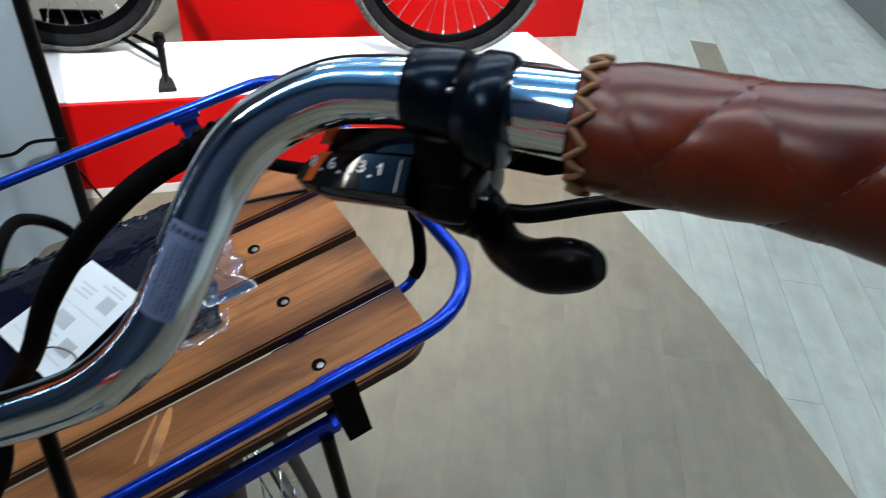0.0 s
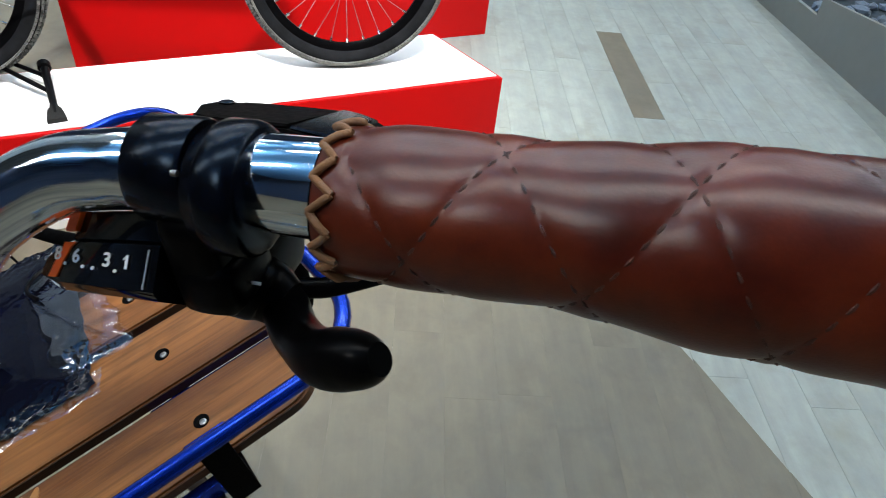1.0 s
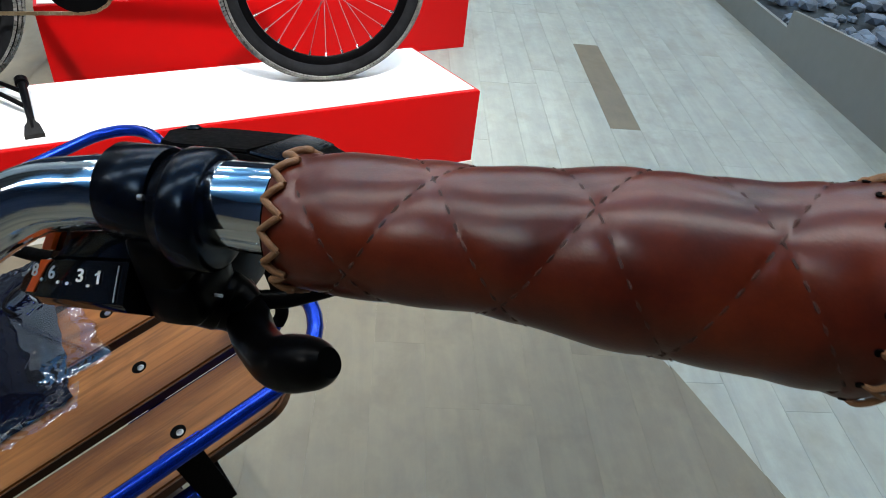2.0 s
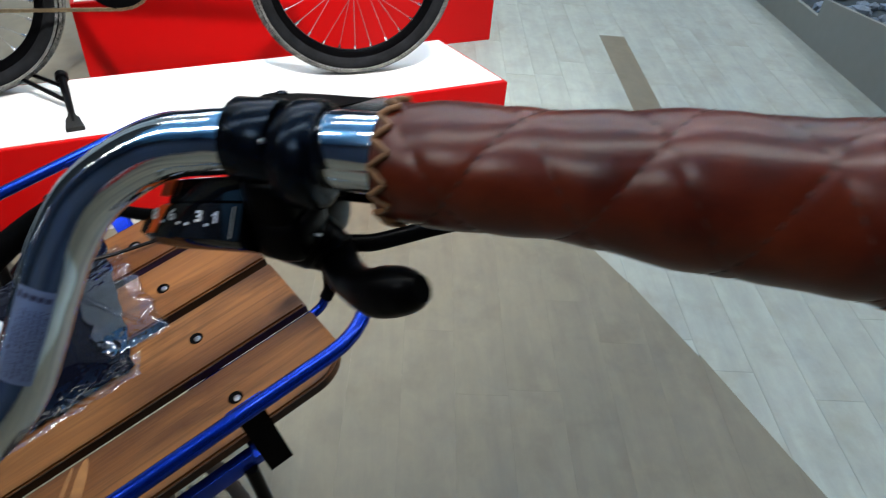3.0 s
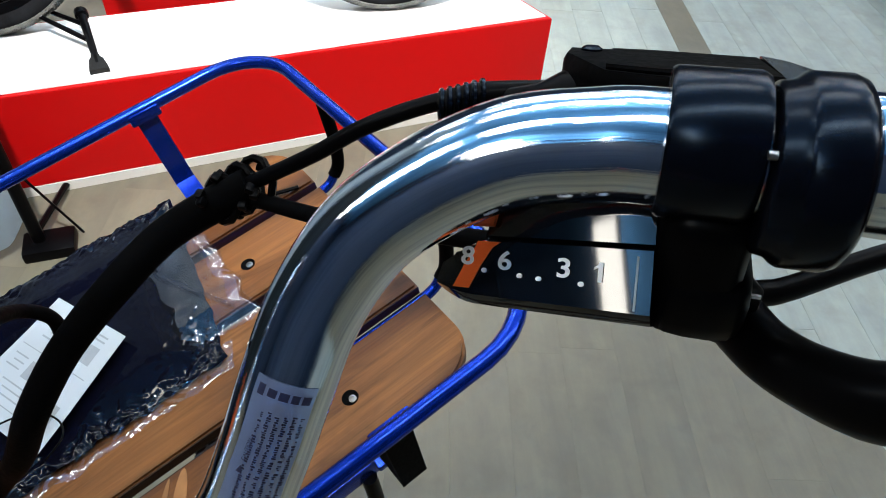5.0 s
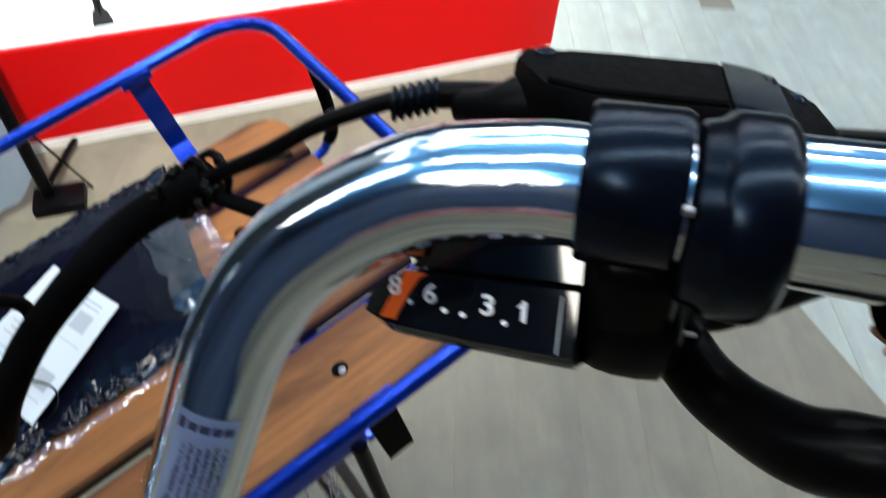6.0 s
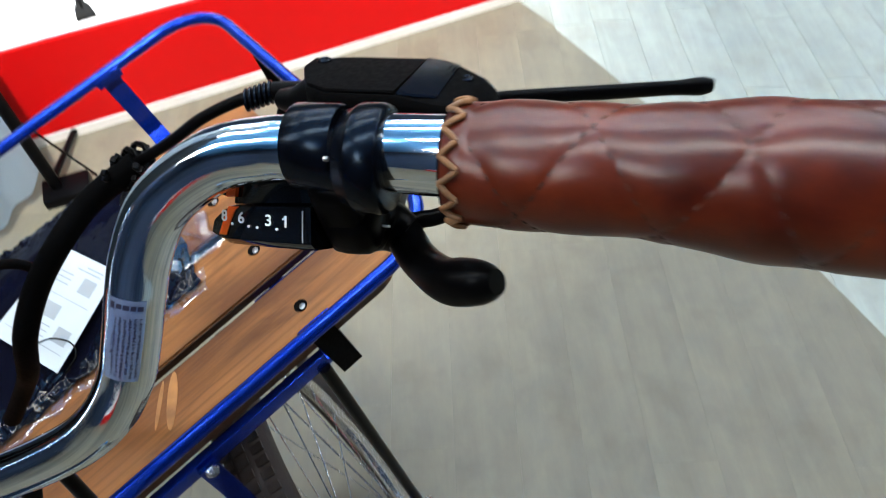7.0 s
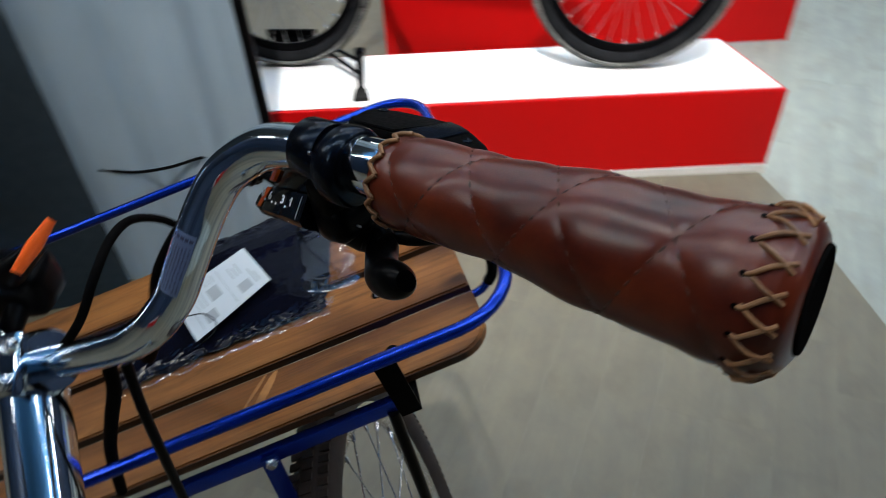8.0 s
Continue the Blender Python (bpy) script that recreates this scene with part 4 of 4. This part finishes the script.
for i in range(16):
    a, off = i * 2.4, (i % 4) * 0.0055 - 0.008
    c = V(-0.024, 0.317, 1.0155) + V(0.80, 0.05, 0.55).normalized() * off + (V(0.45, 0.2, -0.85).normalized() * math.cos(a) + V(-0.1, 0.97, 0.2).normalized() * math.sin(a)) * 0.0066
    part("tie_bead", block((0.0026, 0.0026, 0.0030), frame_of(c, (math.cos(a), 0.3, math.sin(a)), (0.2, 1, 0.3)), 0.0008), BLACK, bike)
bundle = [V(-0.018, 0.317, 1.019), V(-0.045, 0.315, 1.001), V(-0.062, 0.303, 0.988), V(-0.083, 0.297, 0.963), V(-0.101, 0.291, 0.934), V(-0.122, 0.297, 0.893), V(-0.150, 0.312, 0.848), V(-0.190, 0.32, 0.79)]
cable(bundle, 0.0057, "thick black spiral-wrapped cable bundle")
for i, (dx, dz) in enumerate(((0.000, 0.0), (-0.006, -0.004), (0.005, 0.003))):
    c = V(-0.022 + dx, 0.317, 1.0165 + dz)
    part("cable_tie", tube([c + V(0.35, 0.2, 0.9).normalized() * 0.0072 * math.cos(a * 0.524) + V(-0.7, 0.7, 0.1).normalized() * 0.0072 * math.sin(a * 0.524) for a in range(12)], 0.0013, 6, True), BLACK, bike)
cable([V(-0.100, 0.322, 0.935), V(-0.099, 0.320, 0.952), V(-0.102, 0.309, 0.968), V(-0.094, 0.283, 0.989), V(-0.084, 0.258, 0.997), V(-0.076, 0.234, 0.993), V(-0.084, 0.218, 0.970), V(-0.110, 0.205, 0.940)], 0.0026, "thin black looped cable")
cable([V(-0.056, 0.214, 0.955), V(-0.055, 0.209, 0.918), V(-0.059, 0.209, 0.871), V(-0.070, 0.213, 0.793), V(-0.085, 0.220, 0.700)], 0.0031, "glossy black hanging cable", BLACK)
cable([V(-0.082, 0.222, 0.945), V(-0.091, 0.223, 0.910), V(-0.113, 0.224, 0.867), V(-0.142, 0.227, 0.809), V(-0.165, 0.23, 0.74)], 0.0044, "black hanging cable")

# ---- stem ----
SC = V(-0.132, 0.2096, 0.9290)
part("stem_clamp", lathe([(-0.026, 0.0120), (-0.026, 0.0170), (-0.022, 0.0190), (0.022, 0.0190), (0.026, 0.0170), (0.026, 0.0120)], frame_of(SC, (0.87, 0.0, 0.48), (0, 0, 1)), 32), CHROME, bike, "polished stem clamp")
part("stem_extension", tube(smooth_path([SC, V(-0.113, 0.185, 0.908), V(-0.094, 0.160, 0.887), V(-0.070, 0.128, 0.861), V(-0.058, 0.110, 0.835)], 6), 0.0185, 28), CHROME, bike, "polished chrome stem reaching back from the bar clamp")
part("stem_post", tube(smooth_path([V(-0.059, 0.112, 0.850), V(-0.057, 0.106, 0.800), V(-0.060, 0.112, 0.680), V(-0.066, 0.122, 0.500)], 6), 0.0170, 28), CHROME, bike, "polished chrome stem post")
part("stem_plate", block((0.044, 0.008, 0.034), frame_of(SC + V(0.002, -0.0125, 0.0145), (0.87, 0.0, 0.48), (0, -0.65, 0.76)) @ pose(0, 0, 0, 90), 0.003), CHROME, bike, "polished clamp plate with four bolts")
for dx in (-0.014, 0.014):
    for dy in (-0.010, 0.010):
        part("stem_bolt", lathe([(0, 0.0045), (0.0045, 0.0045), (0.0055, 0.0036), (0.0035, 0.0024)], frame_of(SC + V(0.002 + dx * 0.87, -0.0125 - 0.0030 + dy * 0.75, 0.0145 + 0.0032 + dx * 0.48 + dy * 0.65), (0, -0.65, 0.76), (1, 0, 0)), 12), STEEL, bike)

# ---- front rack ----
RD, RS, RN = V(0.7972, 0.5561, 0.2350), V(-0.5628, 0.8254, -0.0441), V(-0.2185, -0.0971, 0.9710)
RO = V(-0.001, 0.400, 0.7778)
RM = Matrix(((RD.x, RS.x, RN.x, RO.x), (RD.y, RS.y, RN.y, RO.y), (RD.z, RS.z, RN.z, RO.z), (0, 0, 0, 1)))


def rack(x, y, z):
    return RM @ V(x, y, z)


YR, YL, XF, XB, HR, CR = -0.0735, 0.2905, 0.1125, -0.560, 0.070, 0.052
path = []
for cx, cy, a0 in ((XF - CR, YR + CR, -90), (XF - CR, YL - CR, 0), (XB + CR, YL - CR, 90), (XB + CR, YR + CR, 180)):
    for k in range(9):
        a = radians(a0 + 90 * k / 8)
        path.append(rack(cx + CR * math.cos(a), cy + CR * math.sin(a), HR))
full = []
for a, b in zip(path, path[1:] + path[:1]):
    n = max(1, int((b - a).length / 0.03))
    full += [a.lerp(b, i / n) for i in range(n)]
part("rack_rail", tube(full, 0.0053, 14, True, up=RN), BLUE, bike, "blue metallic tube rail round the rack")


def flat_strut(points, width_dir, w, th):
    """A flat bar bent along the points."""
    bm = bmesh.new()
    pts = [Vector(p) for p in points]
    wd = Vector(width_dir).normalized()
    rings = []
    for i, p in enumerate(pts):
        t = (pts[min(i + 1, len(pts) - 1)] - pts[max(i - 1, 0)]).normalized()
        nrm = t.cross(wd).normalized()
        rings.append([bm.verts.new(p + wd * w * a + nrm * th * b) for a, b in ((-0.5, -0.5), (0.5, -0.5), (0.5, 0.5), (-0.5, 0.5))])
    for a, b in zip(rings, rings[1:]):
        for k in range(4):
            bm.faces.new((a[k], a[(k + 1) % 4], b[(k + 1) % 4], b[k]))
    bm.faces.new(rings[0][::-1])
    bm.faces.new(rings[-1])
    bmesh.ops.recalc_face_normals(bm, faces=bm.faces[:])
    return bm


for y0, y1, y2 in ((YR, -0.066, -0.02), (YL, 0.283, 0.243)):
    for x in (0.002, -0.450):
        # near struts take black for their shaded face; far ones keep the blue
        part("rack_strut", flat_strut([rack(x, y0, HR), rack(x, y1, -0.004), rack(x, y2, -0.0185)], RD, 0.017, 0.0035), MATTE if y0 < 0 else BLUE, bike, "flat strut, black for the shade on its near side" if y0 < 0 else "flat blue strut")
        part("strut_gusset", block((0.026, 0.006, 0.010), RM @ pose(x, y0 + (0.004 if y0 < 0 else -0.004), HR - 0.003), 0.002), BLUE, bike)
for y in (0.0373, 0.1862):
    for flip in (False, True):
        def end(x, z):
            return rack(-0.448 - x if flip else x, y, z)

        strut = part("end_strut", tube(smooth_path([end(XF - 0.010, -0.001), end(XF - 0.022, -0.010), end(0.06, -0.0115), end(-0.026, -0.0115)], 5), 0.0040, 12), BLUE, bike, "blue rod along the gap between two planks")
        # upright of the same blue rod, its shade put in as black
        part("shaded_upright", tube(smooth_path([end(XF, HR - 0.004), end(XF - 0.001, 0.030), end(XF - 0.005, 0.006), end(XF - 0.012, -0.003)], 5), 0.0052, 12), MATTE, strut, "upright end of the blue rod, blacked for shade")
part("cross_bar", block((0.014, 0.31, 0.006), RM @ pose(-0.004, 0.112, -0.0195), 0.001), BLUE, bike)
part("cross_bar", block((0.014, 0.31, 0.006), RM @ pose(-0.444, 0.112, -0.0195), 0.001), BLUE, bike)
for y in (-0.030, 0.254):
    part("side_bar", block((0.436, 0.008, 0.016), RM @ pose(-0.224, y, -0.031), 0.0015), BLUE, bike, "flat blue side bar")


def plank_outline(y, outer):
    """A plank with one rounded outer front corner, or none."""
    h, r, x0, x1 = 0.033, 0.032, -0.532, 0.084
    pts = [(x0, y - h), (x1, y - h), (x1, y + h), (x0, y + h)]
    if outer:
        s = outer
        arc = [(x1 - r + r * math.sin(radians(90 * k / 8)), y + s * (h - r + r * math.cos(radians(90 * k / 8)))) for k in range(9)]
        if s > 0:
            pts = [(x0, y - h), (x1, y - h)] + arc[::-1] + [(x0, y + h)]
        else:
            pts = [(x0, y - h)] + arc + [(x1, y + h), (x0, y + h)]
    return pts


for i in range(4):
    y = 0.0745 * i
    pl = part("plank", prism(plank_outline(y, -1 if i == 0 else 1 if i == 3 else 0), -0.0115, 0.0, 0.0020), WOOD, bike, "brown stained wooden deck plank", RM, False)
    for x in (0.0, -0.448):
        # raised black disc stands in for the shade inside the bolt hole
        part("recess_shade", lathe([(0.0002, 0.0056), (0.0005, 0.0054), (0.0004, 0.0050), (0.0002, 0.001)], RM @ frame_of((x, y, 0), (0, 0, 1), (1, 0, 0)), 20), MATTE, pl)
        part("bolt", lathe([(0.0002, 0.0026), (0.0010, 0.0025), (0.0014, 0.0013), (0.0008, 0.0010)], RM @ frame_of((x + 0.0008, y - 0.0022, 0.0006), (0, 0, 1), (1, 0, 0)), 14), DULL_STEEL, pl)

lens = [(0.5 * (1 - math.cos(math.pi * k / 10)), math.sin(math.pi * k / 10)) for k in range(11)]
for ax, ay, bx, by, wide in ((-0.1291, -0.0095, -0.1047, 0.0300, 0.0042), (-0.1380, -0.0010, -0.1150, 0.0300, 0.0018)):
    ka, kb = V(ax, ay, 0), V(bx, by, 0)
    kn = V(-(kb - ka).y, (kb - ka).x, 0).normalized() * wide
    part("knot", prism([(ka.lerp(kb, f) + kn * w).to_2d() for f, w in lens] + [(ka.lerp(kb, f) - kn * w).to_2d() for f, w in lens[-2:0:-1]], -0.001, 0.0004, 0, RM), KNOT, bike, "pale split knot in the deck plank", smooth=False)

# stay bolts, stays and the front wheel
HUB, HEADING, LEAN = V(0.020, 0.342, 0.331), radians(117.75), 0.273
WH = V(math.cos(HEADING), math.sin(HEADING), 0)
LAT = V(WH.y * math.cos(LEAN), -WH.x * math.cos(LEAN), math.sin(LEAN))
WUP = LAT.cross(WH)
if WUP.z < 0:
    WUP = -WUP
near = rack(-0.128, -0.038, -0.031)
part("stay_bolt", lathe([(-0.002, 0.004), (-0.001, 0.0062), (0.003, 0.0062), (0.005, 0.005), (0.007, 0.003)], frame_of(near, -RS, RN), 6), STEEL, bike, "bright steel nut")
part("rack_stay", flat_strut([near + RN * 0.006, near + V(0.02, -0.005, -0.16), near + V(0.05, 0.0, -0.36)], RD, 0.015, 0.004), BLUE, bike, "flat blue stay")
part("axle_stay", tube([rack(-0.018, -0.034, -0.036), HUB + LAT * 0.062], 0.0055, 10), BLACK, bike, "black tube stay")
part("axle_stay", tube([rack(-0.430, -0.034, -0.036), HUB - LAT * 0.062], 0.0055, 10), BLACK, bike, "black tube stay")
wheel_parts(bike, HUB, LAT, 0.327, 0.048, 0.020, 28, TYRE, STEEL, False)
tread = bmesh.new()
for i in range(150):
    for off in (-0.30, 0.0, 0.30):
        ang = 2 * math.pi * (i + (0.5 if off else 0)) / 150
        rdir = WH * math.cos(ang) + WUP * math.sin(ang)
        tdir = WUP * math.cos(ang) - WH * math.sin(ang)
        block((0.008, 0.011, 0.003), frame_of(HUB + rdir * (0.303 + 0.024 * math.cos(off * 1.9)) + LAT * off * 0.05, tdir, rdir), bm=tread)
part("tread", tread, TYRE, bike)
part("axle_nut", lathe([(0, 0.010), (0.010, 0.010), (0.014, 0.006)], frame_of(HUB + LAT * 0.064, LAT, WH), 6), STEEL, bike)
part("fork_end", flat_strut([HUB + LAT * 0.055 - WUP * 0.07, HUB + LAT * 0.055 + WUP * 0.022], WH, 0.03, 0.006), BLUE, bike)

# ---- bag with papers on the rack ----
bag = thing("plastic_bag", rack(-0.13, 0.18, 0), "dark plastic bag with printed papers, lying on the wooden rack", "bag")


def wrinkled(u0, u1, v0, v1, nu, nv, height, amp, skew, seed, calm):
    bm = bmesh.new()
    g = []
    for i in range(nu + 1):
        row = []
        for j in range(nv + 1):
            a, b = i / nu, j / nv
            x, y = u0 + (u1 - u0) * a + skew * b, v0 + (v1 - v0) * b
            edge = min(a, 1 - a, b, 1 - b)
            h = height * min(1, edge / 0.18) ** 0.6
            n1 = 0.6 * noise.noise(V(x * 26 + seed, y * 26, seed)) + 0.5 * noise.noise(V(x * 90, y * 90 + seed, 3)) + 0.45 * noise.noise(V(x * 230, y * 230, seed))
            row.append(bm.verts.new(rack(x + 0.004 * noise.noise(V(y * 60, seed, 0)), y + 0.004 * noise.noise(V(x * 60, seed, 2)), 0.0025 + h + amp * max(-0.2, n1) * (calm + (1 - calm) * math.exp(-(edge / 0.07) ** 2)))))
        g.append(row)
    for i in range(nu):
        for j in range(nv):
            bm.faces.new((g[i][j], g[i + 1][j], g[i + 1][j + 1], g[i][j + 1]))
    return bm


part("bag_film", wrinkled(-0.265, -0.048, 0.082, 0.262, 150, 120, 0.006, 0.0052, 0.03, 2.0, 0.05), BAG, bag, "crumpled dark glossy film")
part("clear_border", wrinkled(-0.268, -0.046, 0.072, 0.094, 130, 16, 0.001, 0.0024, 0.004, 4.0, 0.8), CLEAR, bag, "clear crinkled plastic border")
part("clear_flap", wrinkled(-0.075, -0.012, 0.100, 0.235, 60, 80, 0.006, 0.0030, 0.0, 7.0, 0.22), CLEAR, bag, "clear crinkled plastic flap")
part("zip_strip", tube(smooth_path([rack(-0.060, 0.185, 0.013), rack(-0.045, 0.15, 0.012), rack(-0.026, 0.112, 0.010)], 6), 0.0028, 8, flat=0.5), CLEAR, bag)
part("bag_cord", tube(smooth_path([rack(-0.058, 0.190, 0.012), rack(-0.062, 0.205, 0.014), rack(-0.045, 0.218, 0.014), rack(-0.015, 0.215, 0.008), rack(0.03, 0.205, 0.004), rack(0.07, 0.190, 0.003)], 8), 0.0018, 7), BLACK, bag, "thin black cord")


part("wire_loop", tube(smooth_path([rack(-0.195, 0.130, 0.020), rack(-0.1766, 0.1238, 0.022), rack(-0.1641, 0.1182, 0.022), rack(-0.1531, 0.1028, 0.021), rack(-0.1542, 0.0892, 0.020), rack(-0.1684, 0.0825, 0.018)], 6), 0.0007, 6), BLACK, bag, "thin black wire loop")


def sheet(corners, lift):
    bm = bmesh.new()
    n = 14
    c = [V(*p, 0) for p in corners]
    g = []
    for i in range(n + 1):
        row = []
        for j in range(n + 1):
            p = c[0].lerp(c[1], i / n).lerp(c[3].lerp(c[2], i / n), j / n)
            row.append(bm.verts.new(rack(p.x, p.y, lift + 0.0012 * noise.noise(V(p.x * 22, p.y * 22, 5)))))
        g.append(row)
    for i in range(n):
        for j in range(n):
            bm.faces.new((g[i][j], g[i + 1][j], g[i + 1][j + 1], g[i][j + 1]))
    return bm


DOC = ((-0.096, 0.137), (-0.124, 0.209), (-0.206, 0.172), (-0.174, 0.090))
paper = tagged(link_mesh("paper_sheet", sheet(DOC, 0.0165), PAPER), "white printed delivery sheet on the dark plastic bag", "paper")


def doc_point(a, b, lift):
    c = [V(*p, 0) for p in DOC]
    p = c[0].lerp(c[1], a).lerp(c[3].lerp(c[2], a), b)
    return rack(p.x, p.y, lift + 0.0012 * noise.noise(V(p.x * 22, p.y * 22, 5)))


def doc_bar(a0, a1, b0, b1):
    bm = bmesh.new()
    n = 4
    g = [[bm.verts.new(doc_point(a0 + (a1 - a0) * i / n, b0 + (b1 - b0) * j / n, 0.0169)) for j in range(n + 1)] for i in range(n + 1)]
    for i in range(n):
        for j in range(n):
            bm.faces.new((g[i][j], g[i + 1][j], g[i + 1][j + 1], g[i][j + 1]))
    return bm


for a0, a1, b0, b1 in ((0.14, 0.34, 0.18, 0.33), (0.40, 0.66, 0.50, 0.64), (0.10, 0.30, 0.66, 0.80), (0.14, 0.40, 0.08, 0.095), (0.14, 0.52, 0.120, 0.135), (0.50, 0.80, 0.20, 0.215), (0.50, 0.74, 0.25, 0.265), (0.50, 0.80, 0.30, 0.315), (0.08, 0.92, 0.42, 0.428), (0.08, 0.92, 0.865, 0.873),
                       (0.72, 0.90, 0.50, 0.512), (0.72, 0.86, 0.55, 0.562), (0.72, 0.90, 0.60, 0.612), (0.40, 0.80, 0.70, 0.712), (0.40, 0.74, 0.75, 0.762), (0.40, 0.82, 0.80, 0.812)):
    part("print_bar", doc_bar(a0, a1, b0, b1), INK_AND_GLINT, paper)


# ---- floor planks ----
E1, E2 = V(0.9986, -0.0536, 0), V(0.0536, 0.9986, 0)
PW, PLEN = 0.118, 0.805
ORG = V(1.046, 2.311, 0)
BC, BR = V(-5.05, -1.13, 0), 6.33


def brown_side(p):
    return (p - BC).to_2d().length - BR


def plank_mesh(name, w, length, z, material):
    bm = prism([(0.0002, 0.0002), (w - 0.0002, 0.0002), (w - 0.0002, length - 0.0002), (0.0002, length - 0.0002)], z - 0.008, z, 0.0004)
    me = bpy.data.meshes.new(name)
    bm.to_mesh(me)
    bm.free()
    me.materials.append(material)
    return me


FM = Matrix(((E1.x, E2.x, 0, ORG.x), (E1.y, E2.y, 0, ORG.y), (0, 0, 1, 0), (0, 0, 0, 1)))
pale = plank_mesh("floor_plank", PW, PLEN, 0.0, LIGHT_FLOOR)
inlay = plank_mesh("inlay_plank", PW, PLEN, 0.0, BROWN_FLOOR)
rest = bmesh.new()
rngf = random.Random(12)
for i in range(-44, 45):
    shift = 0 if i == 0 else rngf.random() * PLEN
    for j in range(-9, 9):
        o = FM @ V(i * PW, j * PLEN + shift, 0)
        c = o + E1 * PW / 2 + E2 * PLEN / 2
        if c.x < -6.5 or c.x > 6.5 or o.y + PLEN < -3.15 or c.y > 9.3:
            continue
        if 0.2 < c.x < 2.2 and 0.2 < c.y < 5.2:
            ob = under(new("floor_plank", inlay if (i, j) == (0, 0) else pale), FLOOR)
            ob.matrix_basis = Matrix.Translation(o) @ FM.to_3x3().to_4x4()
            if (i, j) == (0, 0):
                tagged(ob, "brown inlaid plank")
        else:
            b0 = max(0.001, (-3.19 - o.y) / PLEN)
            vs = [rest.verts.new(o + E1 * a * PW + E2 * b * PLEN) for a, b in ((0.006, b0), (0.994, b0), (0.994, 0.999), (0.006, 0.999))]
            rest.faces.new(vs)
far = under(link_mesh("far_planks", rest, LIGHT_FLOOR, False), FLOOR)
tagged(far, kind="stuff")
rest = bmesh.new()
for i in range(-60, 12):
    shift = rngf.random() * PLEN
    for j in range(-10, 10):
        loc = [V(i * PW + a, j * PLEN + shift + b, 0) for a, b in ((0.0001, 0.0001), (PW - 0.0001, 0.0001), (PW - 0.0001, PLEN - 0.0001), (0.0001, PLEN - 0.0001))]
        pts = [FM @ p for p in loc]
        if max(p.y for p in pts) < -3.12:
            continue
        pts = [p + E2 * max(0.0, (-3.19 - p.y) / E2.y) for p in pts]
        c = sum(pts, V(0, 0, 0)) / 4
        if c.x < -6.5 or c.y > 9.3 or min(brown_side(p) for p in pts) > 0:
            continue
        bm = prism([(p.x, p.y) for p in pts], 0.0005, 0.004)
        if max(brown_side(p) for p in pts) > 0:
            d = (c - BC)
            d.z = 0
            d.normalize()
            bmesh.ops.bisect_plane(bm, geom=bm.verts[:] + bm.edges[:] + bm.faces[:], plane_co=BC + d * BR, plane_no=d, clear_outer=True)
        if -1.3 < c.x < 1.2 and -0.3 < c.y < 2.6:
            ob = part("brown_plank", bm, BROWN_FLOOR, FLOOR, smooth=False)
        else:
            me = bpy.data.meshes.new("tmp")
            bm.to_mesh(me)
            bm.free()
            rest.from_mesh(me)
            bpy.data.meshes.remove(me)
far = under(link_mesh("far_brown_planks", rest, BROWN_FLOOR, False), FLOOR)
tagged(far, kind="stuff")
